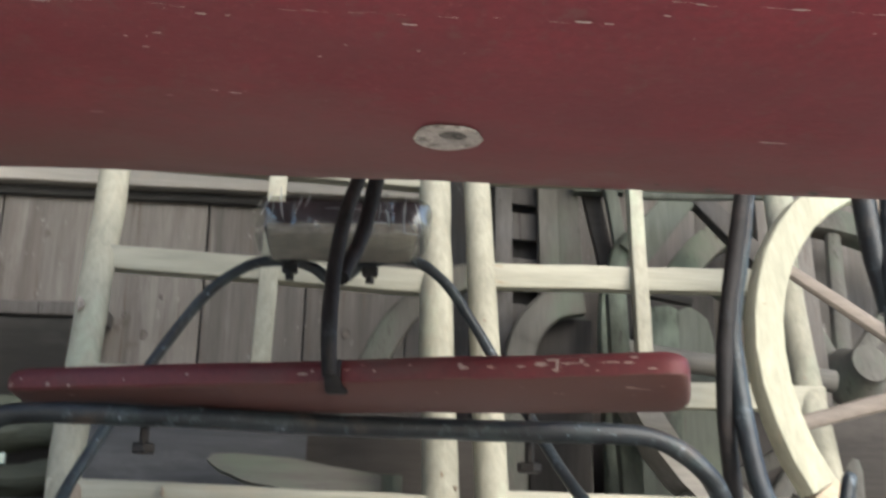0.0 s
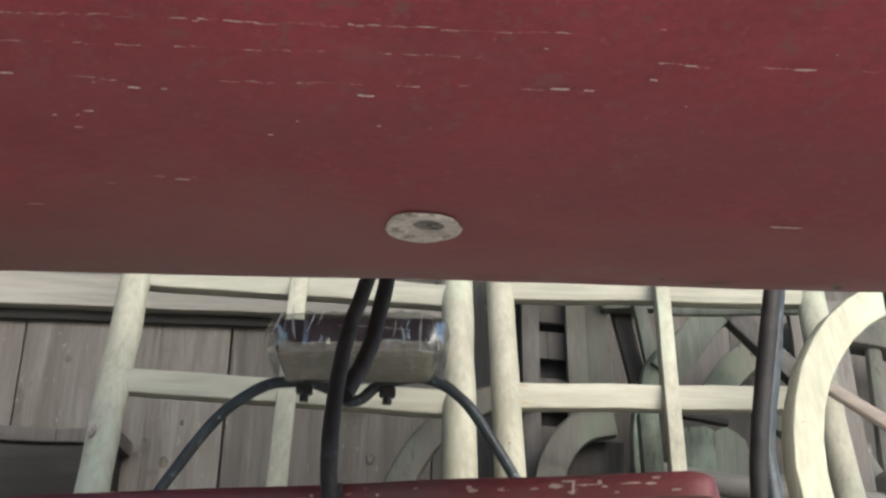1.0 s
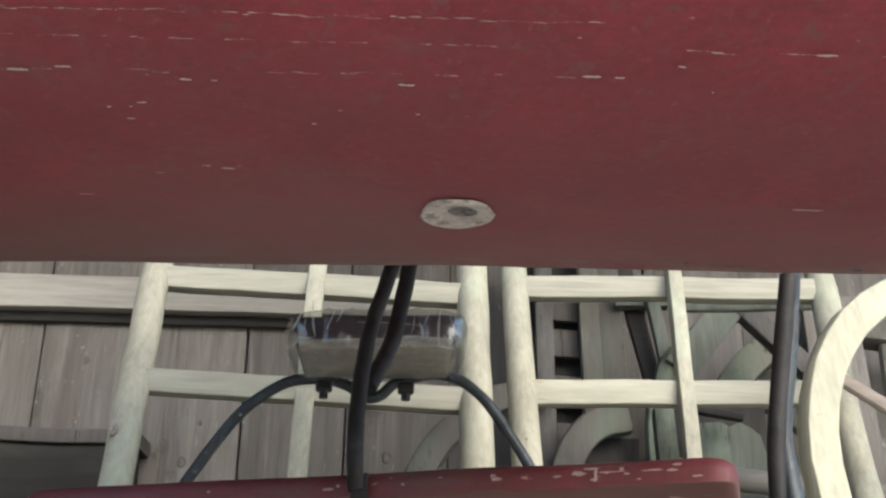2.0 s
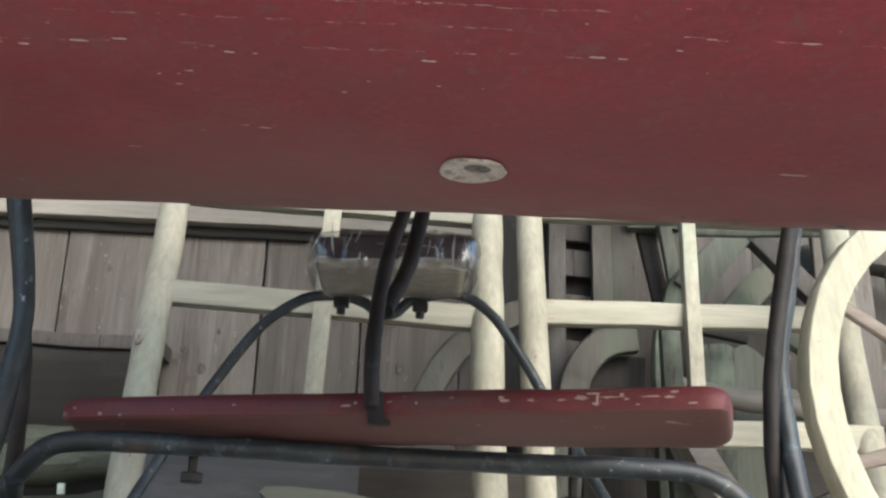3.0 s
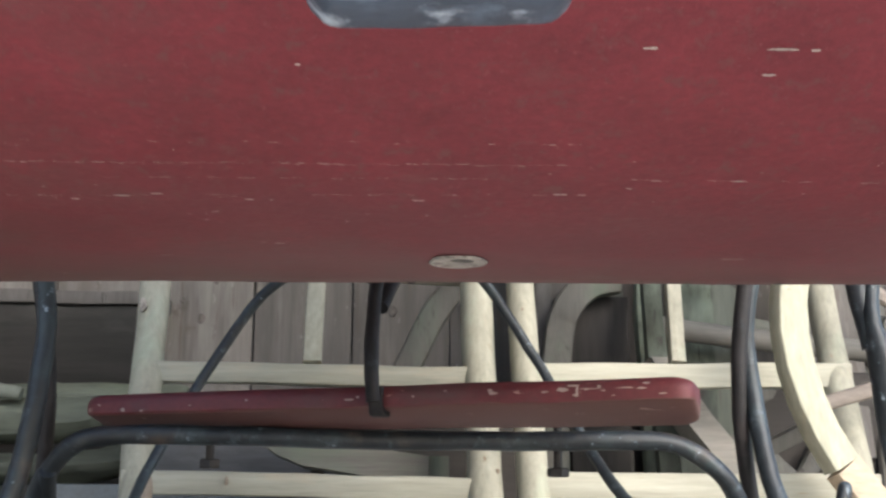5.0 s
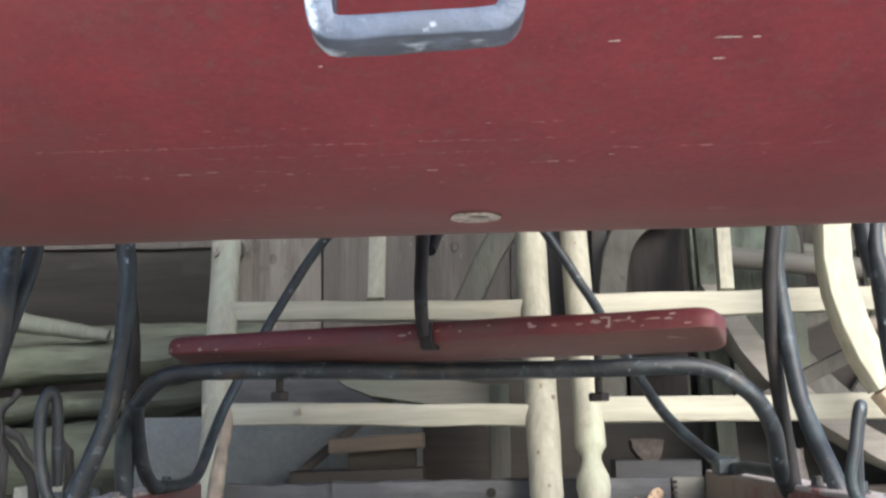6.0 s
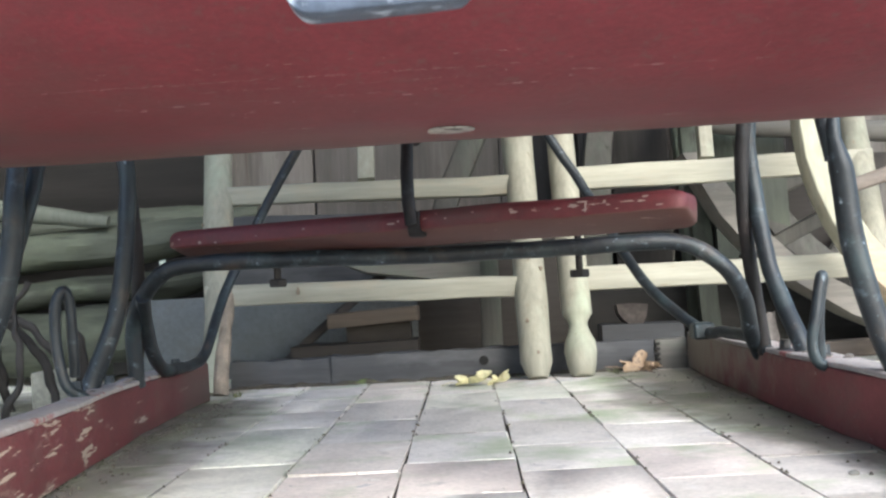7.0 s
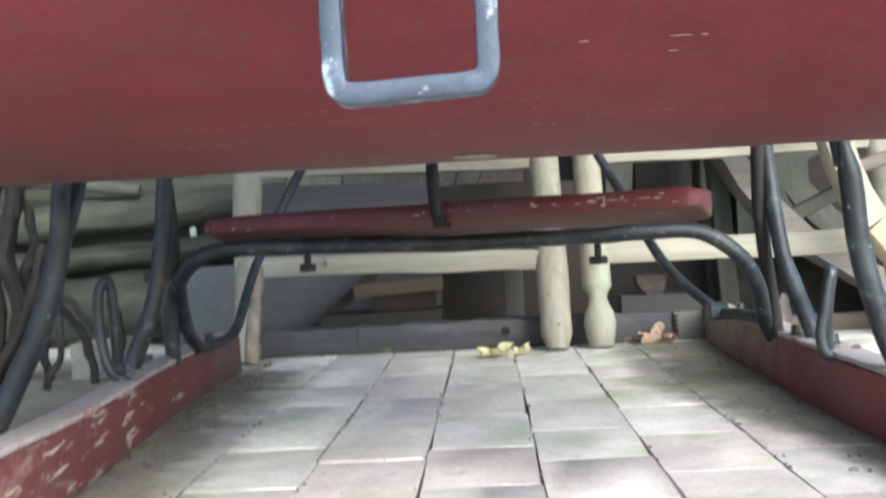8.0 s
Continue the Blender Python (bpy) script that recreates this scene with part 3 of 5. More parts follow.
# long broken scratches: start, end, height at start and end, share that is bare
for x0, x1, y0, y1, share, wide in ((-0.24, 0.115, -1.647, -1.6535, 0.97, 0.24), (-0.15, 0.10, -1.634, -1.639, 0.5, 0.14), (-0.23, 0.11, -1.6105, -1.6225, 0.45, 0.14), (0.16, 0.30, -1.6405, -1.6415, 0.5, 0.15), (-0.19, 0.13, -1.667, -1.672, 0.3, 0.12)):
    x = x0
    while x < x1:
        l = rnd.uniform(2, 11)
        if rnd.random() < share:
            t = (x - x0) / (x1 - x0)
            marks.append((x, y0 + (y1 - y0) * t + rnd.gauss(0, 0.0004), l, wide * rnd.uniform(0.5, 1.2)))
        x += l * 0.0009 + rnd.uniform(0, 0.0016)
for x, y, l, w in marks:
    b = bmesh.new()
    n = max(8, int(l * 1.5))
    l, w = l * 0.001, min(w, 1.4) * 0.00065
    top, low = [], []
    for k in range(n + 1):
        t = k / n
        half = w * math.sqrt(max(0.02, 1 - (2 * t - 1) ** 4)) * rnd.uniform(0.55, 1.1)
        px = x - l / 2 + l * t
        for side, lst in ((-1, low), (1, top)):
            py = y + side * half + 0.0005 * noise.noise(Vector((px * 250, y * 3000, side * 0.3)))
            lst.append(b.verts.new((px, py, skin(py) - 0.0011)))
    for k in range(n):
        b.faces.new((low[k], low[k + 1], top[k + 1], top[k]))
    part("paint_chip", b, CHIP, front, smooth=0)

for x, y, r in ((0.243, -1.428, 0.0035), (0.313, -1.433, 0.004), (0.206, -1.434, 0.002), (-0.05, -1.425, 0.002)):
    b = bmesh.new()
    b.faces.new([b.verts.new((x + r * (1 + 0.3 * math.sin(2 * a)) * math.cos(a), y + 0.8 * r * math.sin(a), 0.3558)) for a in [2 * math.pi * k / 14 for k in range(14)]])
    part("nick", b, BORE, front, "dark nick in the edge", 0)

# unseen body behind the front board, rising to the rear, sized by its shade
bm = bmesh.new()
side = [(-1.385, 0.40), (-1.36, 0.57), (-0.9, 0.66), (-0.42, 0.87), (-0.35, 0.9), (-0.32, 1.18), (-1.2, 1.04), (-1.9, 0.95), (-1.93, 0.9), (-1.7, 0.55), (-1.5, 0.40)]
va = [bm.verts.new((-0.40, y, z)) for y, z in side]
vb = [bm.verts.new((0.5, y, z)) for y, z in side]
for k in range(len(side)):
    bm.faces.new((va[k], va[(k + 1) % len(side)], vb[(k + 1) % len(side)], vb[k]))
bm.faces.new(va[::-1])
bm.faces.new(vb)
part("body", bm, RED_WORN, sleigh, "unseen red sleigh body added to shade the space behind", 20)

# hanging handle
bm = bmesh.new()
hz, hyy, xl, xr = 0.3705, -1.892, -0.014, 0.0748
pts = [(xl, -1.909, 0.575), (xl, -1.897, 0.47), (xl - 0.0005, hyy, 0.40), (xl + 0.0005, hyy, hz + 0.008), (xl + 0.003, hyy, hz + 0.0025), (xl + 0.010, hyy, hz), (0.025, hyy, hz + 0.001), (xr - 0.010, hyy, hz + 0.003), (xr - 0.003, hyy, hz + 0.0055), (xr, hyy, hz + 0.011), (xr + 0.0005, hyy, 0.40), (xr, -1.897, 0.47), (xr, -1.909, 0.575)]
loft(bm, spline(pts, 5), rect(0.0128, 0.025, 0.0018), (0, 1, 0.001), wob=0.0008, freq=60)
part("handle", bm, GALV, front, "worn grey iron loop handle")

# runners
def runner(name, pts, w, h, mat):
    ps = spline(pts, 10)
    b = bmesh.new()
    loft(b, ps, rect(w, h, 0.006), (0, 0, 1), wob=0.003, freq=7)
    ob = part(name, b, mat, sleigh, "red-painted wooden runner with scraped paint")
    b = bmesh.new()
    loft(b, [p + Vector((0, 0, h / 2 + 0.002)) for p in ps], rect(w - 0.006, 0.008, 0.003), (0, 0, 1), wob=0.002, freq=12)
    part("runner_cap", b, RUNNER_TOP, ob, "dusty worn upper edge")
    return ob


runner("runner", [(-0.405, -1.75, 0.06), (-0.437, -1.25, 0.048), (-0.485, -0.74, 0.044), (-0.505, -0.35, 0.042), (-0.507, -0.10, 0.04)], 0.05, 0.084, RUNNER_RED)
runner("runner", [(0.575, -1.75, 0.052), (0.571, -1.2, 0.044), (0.573, -0.83, 0.043), (0.582, -0.3, 0.042), (0.606, 0.14, 0.034)], 0.06, 0.086, DUSTY_RED)

# iron stays
def rod(name, pts, r, mat=IRON, **kw):
    return part(name, tube(pts, r, **kw), mat, sleigh, "black forged iron stay with worn paint", 60)


hoop = rod("cross_stay", [(-0.474, -0.64, 0.08), (-0.475, -0.645, 0.10), (-0.473, -0.66, 0.17), (-0.452, -0.69, 0.215), (-0.408, -0.72, 0.259), (-0.365, -0.72, 0.272), (-0.259, -0.72, 0.274), (-0.01, -0.74, 0.268), (0.228, -0.74, 0.268), (0.316, -0.73, 0.27), (0.410, -0.72, 0.266), (0.474, -0.715, 0.226), (0.508, -0.69, 0.175), (0.529, -0.64, 0.115), (0.551, -0.60, 0.08)], 0.0133)
rod("side_stay", [(-0.467, -0.80, 0.62), (-0.439, -0.78, 0.44), (-0.441, -0.78, 0.335), (-0.455, -0.78, 0.232), (-0.473, -0.785, 0.165), (-0.502, -0.79, 0.10), (-0.511, -0.80, 0.075)], 0.0122, scale=lambda s: (1 + 0.25 * s,) * 2)
rod("side_stay", [(0.566, -0.68, 0.68), (0.552, -0.66, 0.53), (0.539, -0.65, 0.435), (0.545, -0.65, 0.35), (0.550, -0.68, 0.24), (0.562, -0.71, 0.17), (0.574, -0.75, 0.11), (0.582, -0.76, 0.08)], 0.0122, scale=lambda s: (1 + 0.2 * s,) * 2)
# The rear stays take the duller, darker iron to look shaded.
rod("rear_stay", [(-0.50, -0.72, 0.62), (-0.462, -0.70, 0.42), (-0.455, -0.68, 0.30), (-0.472, -0.635, 0.19), (-0.495, -0.575, 0.08)], 0.0105, DULL_IRON)
rod("rear_stay", [(0.557, -0.68, 0.64), (0.532, -0.66, 0.46), (0.526, -0.65, 0.36), (0.532, -0.64, 0.25), (0.552, -0.63, 0.08)], 0.012, DULL_IRON)
rod("outer_stay", [(-0.50, -1.12, 0.60), (-0.465, -1.14, 0.42), (-0.464, -1.15, 0.34), (-0.471, -1.15, 0.28), (-0.495, -1.15, 0.20), (-0.540, -1.15, 0.11), (-0.59, -1.15, 0.02)], 0.0122, scale=lambda s: (0.8 + 0.45 * min(1, s * 1.6),) * 2)
rod("outer_stay", [(0.545, -1.12, 0.60), (0.517, -1.14, 0.42), (0.511, -1.15, 0.374), (0.518, -1.15, 0.325), (0.526, -1.15, 0.241), (0.552, -1.15, 0.136), (0.585, -1.15, 0.055)], 0.0128, scale=lambda s: (0.62 + 0.5 * max(0, min(1, (s - 0.36) * 9)),) * 2)
rod("outer_brace", [(-0.455, -1.08, 0.60), (-0.45, -1.10, 0.42), (-0.462, -1.13, 0.32), (-0.478, -1.145, 0.26)], 0.010)
rod("outer_brace", [(0.50, -1.12, 0.60), (0.502, -1.13, 0.44), (0.512, -1.145, 0.345)], 0.0115)
arch = [(-0.468, -0.42, 0.092), (-0.462, -0.32, 0.092), (-0.455, -0.25, 0.105), (-0.446, -0.19, 0.16), (-0.432, -0.12, 0.235), (-0.368, -0.05, 0.384), (-0.286, -0.03, 0.526), (-0.233, -0.03, 0.595), (-0.161, -0.03, 0.645), (-0.096, -0.03, 0.653), (-0.05, -0.03, 0.642), (-0.02, -0.03, 0.622), (0.01, -0.03, 0.624), (0.045, -0.03, 0.652), (0.124, -0.03, 0.668), (0.192, -0.03, 0.635), (0.251, -0.03, 0.557), (0.338, -0.05, 0.411), (0.399, -0.20, 0.256), (0.432, -0.32, 0.182), (0.493, -0.42, 0.115), (0.515, -0.50, 0.112), (0.535, -0.58, 0.108), (0.555, -0.64, 0.085)]
rod("arch_stay", arch, 0.0105)
rod("foot_iron", [(-0.466, -0.40, 0.093), (-0.468, -0.50, 0.096), (-0.462, -0.59, 0.13), (-0.452, -0.66, 0.185), (-0.441, -0.71, 0.225)], 0.0115)
b = block(bmesh.new(), (0.475, -0.45, 0.098), (0.512, -0.40, 0.128), 0.004)
part("clamp", b, IRON, sleigh)


def hook(pts):
    rod("hook", pts, 0.0076, steps=10)


hook([(-0.462, -0.93, 0.088), (-0.483, -0.945, 0.11), (-0.494, -0.945, 0.16), (-0.495, -0.945, 0.215), (-0.485, -0.942, 0.24), (-0.479, -0.935, 0.225), (-0.478, -0.93, 0.18), (-0.481, -0.92, 0.12)])
hook([(0.555, -0.96, 0.083), (0.533, -0.965, 0.092), (0.527, -0.965, 0.12), (0.536, -0.965, 0.165), (0.545, -0.96, 0.203), (0.55, -0.952, 0.2), (0.545, -0.94, 0.15), (0.547, -0.93, 0.085)])


def bolt(x, y, z0, z1, r=0.006):
    b = bmesh.new()
    lathe(b, (x, y, z0), (0, 0, 1), [(0, r), (z1 - z0, r)], 8)
    ob = part("bolt", b, RUST, sleigh, "rusty iron bolt")
    b = bmesh.new()
    lathe(b, (x, y, z0 - 0.004), (0, 0, 1), [(0, r * 2.2), (0.002, r * 2.6), (0.011, r * 2.6), (0.013, r * 2.2)], 6)
    part("nut", b, RUST, ob)


bolt(0.25, -0.70, 0.225, 0.30)
bolt(-0.229, -0.69, 0.2345, 0.31)
for x, y, z in ((-0.515, -0.66, 0.088), (-0.50, -0.86, 0.095), (0.575, -0.86, 0.093), (0.565, -0.70, 0.093), (-0.50, -0.30, 0.09), (0.60, -0.14, 0.088)):
    b = bmesh.new()
    lathe(b, (x, y, z - 0.006), (0, 0, 1), [(0, 0.013), (0.006, 0.013), (0.007, 0.009), (0.02, 0.008)], 8)
    part("nut", b, IRON, sleigh)
for x in (-0.094, 0.058):
    b = block(bmesh.new(), (x - 0.015, -0.042, 0.63), (x + 0.015, -0.018, 0.648), 0.003)
    lathe(b, (x, -0.03, 0.617), (0, 0, 1), [(0, 0.009), (0.014, 0.009)], 6)
    part("clamp", b, DULL_IRON, sleigh)

# swingletree
A, B = Vector((-0.394, -0.685, 0.306)), Vector((0.379, -0.953, 0.309))
bm = bmesh.new()


def bar_scale(s):
    d = min(s, 1 - s) * 0.835
    end = math.sqrt(max(0, 1 - (1 - min(1, d / 0.03)) ** 2))
    return ((0.6 + 0.4 * s) * (0.5 + 0.5 * end), (0.92 + 0.08 * min(1, s * 1.25)) * (0.55 + 0.45 * end))


SEC = [(0.03, -0.0065), (0.034, -0.003), (0.0345, 0.01), (0.031, 0.018), (0.022, 0.0235), (-0.1, 0.0235), (-0.11, 0.016), (-0.113, -0.006), (-0.1, -0.0255), (-0.07, -0.0255)]
steps = [0, 0.002, 0.005, 0.01, 0.016, 0.024] + [k / 60 for k in range(2, 59)] + [0.976, 0.984, 0.99, 0.995, 0.998, 1]
loft(bm, [A.lerp(B, t) for t in steps], SEC, (0, 0, 1), None, 0.0015, 9)
ax, k = (B - A).normalized(), len(SEC)
for i, v in enumerate(bm.verts):
    t = steps[i // k]
    c = A.lerp(B, t)
    su, sv = bar_scale(t)
    d = v.co - c
    along = ax * d.dot(ax)
    up = Vector((0, 0, 1)) * d.z * ((0.95 + 0.05 * t) if i % k in (8, 9) else 1)
    v.co = c + along + (d - along - up) * su + up * sv
bar = part("swingletree", bm, BAR_RED, sleigh, "red wooden swingletree with chipped paint")
ax = (B - A).normalized()
out = ax.cross(Vector((0, 0, 1)))
mid = A.lerp(B, 0.522)
bm = bmesh.new()
foot_path = [mid + out * 0.030 + Vector((0, 0, 0.02)), mid + out * 0.034 + Vector((0, 0, 0.005)), mid + out * 0.033 + Vector((0, 0, -0.004)), mid + out * 0.027 + Vector((0, 0, -0.011)), mid + out * 0.015 + Vector((0, 0, -0.0125))]
loft(bm, spline(foot_path, 5), rect(0.018, 0.008, 0.003), out, lambda s: (1 + 0.4 * s * s, 1), 0.0008, 30)
part("strap", bm, DULL_IRON, bar, "black flattened iron strap")
for t, v, l, w in ((0.705, 0.009, 13, 5), (0.70, 0.013, 8, 4), (0.784, 0.009, 11, 3), (0.811, 0.011, 16, 7), (0.825, 0.016, 20, 3), (0.832, 0.009, 3.5, 16), (0.83, 0.004, 9, 4), (0.845, 0.011, 7, 3), (0.864, 0.014, 5, 6), (0.87, 0.009, 8, 2), (0.905, 0.012, 15, 2), (0.925, 0.011, 13, 3), (0.932, 0.017, 10, 3), (0.955, 0.004, 12, 2), (0.885, 0.003, 6, 1.5), (0.85, 0.0115, 34, 1.2), (0.90, 0.0115, 26, 1.0), (0.076, 0.0, 7, 6), (0.111, -0.002, 5, 4), (0.03, 0.008, 4, 3), (0.476, 0.006, 14, 3), (0.49, 0.009, 5, 4), (0.2, 0.004, 4, 2), (0.3, 0.009, 6, 3), (0.58, 0.008, 4, 3), (0.63, 0.014, 6, 2), (0.27, 0.014, 9, 2)):
    su, sv = bar_scale(t)
    c = A.lerp(B, t) + out * (0.0345 * su + 0.0014 - 0.45 * max(0, v - 0.009)) + Vector((0, 0, v * sv))
    n = 14
    bm = bmesh.new()
    ring = []
    for k in range(n):
        a = 2 * math.pi * k / n
        ca, sa = math.cos(a), math.sin(a)
        j = rnd.uniform(0.6, 1.1)
        dv = sa * w * 0.0005 * j
        ring.append(bm.verts.new(c + ax * (ca * l * 0.0005 * j) + Vector((0, 0, dv)) - out * (0.45 * dv if v > 0.008 else 0)))
    bm.faces.new(ring)
    part("paint_chip", bm, CHIP, bar, smooth=0)
rod("centre_stay", [(-0.004, -0.858, 0.31), (-0.007, -0.858, 0.335), (-0.0085, -0.85, 0.38), (-0.006, -0.82, 0.44), (0.003, -0.80, 0.51), (0.015, -0.79, 0.557), (0.04, -0.78, 0.64)], 0.0092, DULL_IRON)
rod("centre_stay", [(0.002, -0.79, 0.44), (0.011, -0.765, 0.466), (0.022, -0.74, 0.494), (0.034, -0.71, 0.545), (0.044, -0.70, 0.604), (0.052, -0.69, 0.66)], 0.0105, DULL_IRON)

# ---- wrapped package on the arch ----
pack = thing("wrapped_package", (0, -0.13, 0.67), "dark box wrapped in clear plastic film on an iron stay", "package")
bm = timber((-0.134, -0.146, 0.682), (0.137, -0.146, 0.692), 0.19, 0.05, c=0.008, wob=0.003, freq=9)
part("box", bm, BOX, pack)
bm = timber((-0.128, -0.147, 0.657), (0.132, -0.147, 0.666), 0.197, 0.02, c=0.007, wob=0.003, freq=9)
part("base_board", bm, BOARD, pack, "dusty grey-brown cardboard base")
bm = bmesh.new()
rows = []
for i in range(181):
    s = 2 * i / 180 - 1
    k = (1 - abs(s) ** 7) ** 0.5 if abs(s) < 1 else 0.0
    ring = []
    for j in range(72):
        a = 2 * math.pi * j / 72
        ca, sa = math.cos(a), math.sin(a)
        y = math.copysign(abs(ca) ** 0.4, ca) * 0.112
        z = math.copysign(abs(sa) ** 0.45, sa) * 0.0415
        p = Vector((0.158 * s + 0.002, y * (0.35 + 0.65 * k), z * (0.3 + 0.7 * k)))
        fold = noise.noise(Vector((p.x * 26 + p.z * 8, p.y * 5, p.z * 9)))
        tuck = noise.noise(Vector((p.x * 70, p.y * 18, p.z * 40 + 5)))
        g = 1 - abs(fold) * 2
        amp = 0.0025 * (1 - abs(s) ** 6)
        p *= 1 + (max(0, g - 0.55) * 2.2 * amp + tuck * 0.0007) / 0.045
        ring.append(bm.verts.new(p + Vector((0, -0.147, 0.685 + 0.04 * p.x))))
    rows.append(ring)
for a, b in zip(rows, rows[1:]):
    for j in range(72):
        bm.faces.new((a[j], a[(j + 1) % 72], b[(j + 1) % 72], b[j]))
film = part("film", bm, FILM, pack, "clear wrinkled plastic film")
film.visible_shadow = False
# Whitish strips paint the highlights along the film's creases.
for x0, z0, x1, z1, w in ((-0.107, 0.736, -0.098, 0.675, 2), (0.111, 0.728, 0.107, 0.664, 2.2), (0.073, 0.706, 0.081, 0.675, 2), (0.066, 0.718, 0.059, 0.685, 1.2), (-0.057, 0.726, -0.064, 0.70, 1.4), (0.04, 0.681, 0.082, 0.679, 1.6), (0.128, 0.722, 0.138, 0.67, 1.6), (-0.124, 0.727, -0.138, 0.69, 1.8), (-0.079, 0.69, -0.072, 0.722, 1.1), (0.088, 0.722, 0.084, 0.70, 1.0), (-0.03, 0.703, 0.09, 0.7, 0.7), (-0.13, 0.676, -0.10, 0.672, 1.2), (0.025, 0.73, 0.05, 0.735, 1.5), (0.118, 0.69, 0.122, 0.672, 1.4), (0.095, 0.668, 0.14, 0.664, 1.2), (-0.12, 0.71, -0.116, 0.688, 1.3)):
    bm = bmesh.new()
    va, vb = [], []
    for k in range(9):
        t = k / 8
        half = w * 0.0011 * math.sin(math.pi * (0.06 + 0.88 * t)) * rnd.uniform(0.6, 1.2)
        px, pz = x0 + (x1 - x0) * t + 0.0025 * math.sin(3 * t + x0 * 90), z0 + (z1 - z0) * t + 0.0012 * math.sin(5 * t + z0 * 70) - 0.012
        dx, dz = -(z1 - z0), (x1 - x0)
        q = half / math.hypot(dx, dz)
        py = -0.2635 + 0.05 * abs(px / 0.158) ** 7
        va.append(bm.verts.new((px - dx * q, py, pz - dz * q)))
        vb.append(bm.verts.new((px + dx * q, py - 0.001, pz + dz * q)))
    for k in range(8):
        bm.faces.new((va[k], va[k + 1], vb[k + 1], vb[k]))
    part("crease", bm, CREASE, film, "whitish crease with its highlight in the colour", 0)

# ---- ladders ----
LEAN = 0.43


def on(x, z, off=0.0):
    """A point on the leaning plane of the ladders."""
    return Vector((x, 0.03 + LEAN * z + off, z))


ladder = thing("ladder", (-0.16, 0.03, 0), "pale peeled-wood ladder leaning towards a plank wall", "ladder", "ladders")
bm = bmesh.new()
loft(bm, spline([on(-0.498, 0.0), on(-0.508, 0.3), on(-0.522, 0.6), on(-0.534, 0.95), on(-0.54, 1.9)], 14), disc(0.035, 14, 0.85), (0, 1, 0), lambda s: (0.78 + 0.24 * min(1, s * 3),) * 2, 0.004, 9)
part("rail", bm, CREAM_Z, ladder)
bm = bmesh.new()
loft(bm, spline([on(0.221, 0.0), on(0.219, 0.27), on(0.216, 0.6), on(0.218, 0.95), on(0.22, 1.9)], 14), disc(0.037, 14), (0, 1, 0), lambda s: ((0.6 + 0.4 * min(1, s / 0.035)),) * 2, 0.003, 9)
part("rail", bm, CREAM_Z, ladder, "pale round rail with a tapered foot")
for z, dz, h in ((0.221, -0.014, 0.048), (0.461, -0.010, 0.046), (0.741, -0.03, 0.054), (1.026, -0.027, 0.055), (1.29, -0.02, 0.053), (1.55, -0.02, 0.053)):
    bm = timber(on(-0.53, z, 0.008), on(0.22, z + dz, 0.008), 0.048, h, (0, 0.02, 1), 0.005, 16, 0.004, 6, seed=z)
    part("rung", bm, CREAM_X, ladder)
bm = timber(on(-0.155, 0.484, 0.0), on(-0.152, 1.5, -0.03), 0.041, 0.024, (0, 1, 0), 0.004, 14, 0.003)
part("slat", bm, CREAM_Z, ladder)

rack = thing("ladder", (0.7, 0.03, 0), "pale peeled-wood ladder with a turned foot leaning behind a wheel", "ladder", "ladders")
bm = bmesh.new()
foot_profile = [(0, 0.02), (0.006, 0.027), (0.03, 0.033), (0.06, 0.037), (0.085, 0.034), (0.105, 0.025), (0.12, 0.021), (0.13, 0.022), (0.143, 0.029), (0.15, 0.034), (0.25, 0.034), (1.0, 0.032), (2.0, 0.032)]
lathe(bm, on(0.321, 0.0), Vector((0, LEAN, 1)), foot_profile, 14)
part("rail", bm, CREAM_Z, rack, "pale rail with a turned baluster foot")
bm = bmesh.new()
loft(bm, spline([on(1.02, 0.0, 0.01), on(1.03, 0.4, 0.01), on(1.048, 0.75, 0.01), on(1.086, 1.05, 0.01), on(1.14, 1.9, 0.01)], 12), disc(0.033, 14), (0, 1, 0), None, 0.004, 9)
part("rail", bm, CREAM_Z, rack)
for z, dz in ((0.216, 0.0), (0.457, 0.008), (0.735, 0.022), (1.029, 0.02), (1.29, 0.02), (1.55, 0.02)):
    bm = timber(on(0.32, z, 0.005), on(1.06, z + dz, 0.005), 0.042, 0.056, (0, 0.02, 1), 0.005, 16, 0.004, 6, seed=z + 3)
    part("rung", bm, CREAM_X, rack)
bm = timber(on(0.665, 0.487, -0.008), on(0.717, 1.25, -0.05), 0.034, 0.036, (0, 1, 0), 0.004, 14, 0.002)
part("slat", bm, CREAM_Z, rack)

def knot(parent, x, z, off, r, angle=0.0, name="knot", mat=None, proud=0.0015, squash=1.3):
    """A small dark knot lying in the face of a rail or rung."""
    c = on(x, z, off)
    n = Vector((math.sin(angle), -math.cos(angle), 0.15)).normalized()
    u = n.cross(Vector((0, 0, 1))).normalized()
    v = u.cross(n)
    b = bmesh.new()
    rows = []
    for q, h in ((1.0, -0.004), (1.0, proud * 0.5), (0.6, proud), (0.0, proud * 0.6)):
        rows.append([b.verts.new(c + n * h + (u * math.cos(a) + v * math.sin(a) * squash) * r * q * (1 + 0.15 * math.sin(3 * a + x * 50))) for a in [2 * math.pi * k / 12 for k in range(12)]])
    for p, q in zip(rows, rows[1:]):
        for k in range(12):
            b.faces.new((p[k], p[(k + 1) % 12], q[(k + 1) % 12], q[k]))
    bmesh.ops.remove_doubles(b, verts=b.verts, dist=1e-5)
    part(name, b, mat or KNOT, parent, "dark knot in the wood")


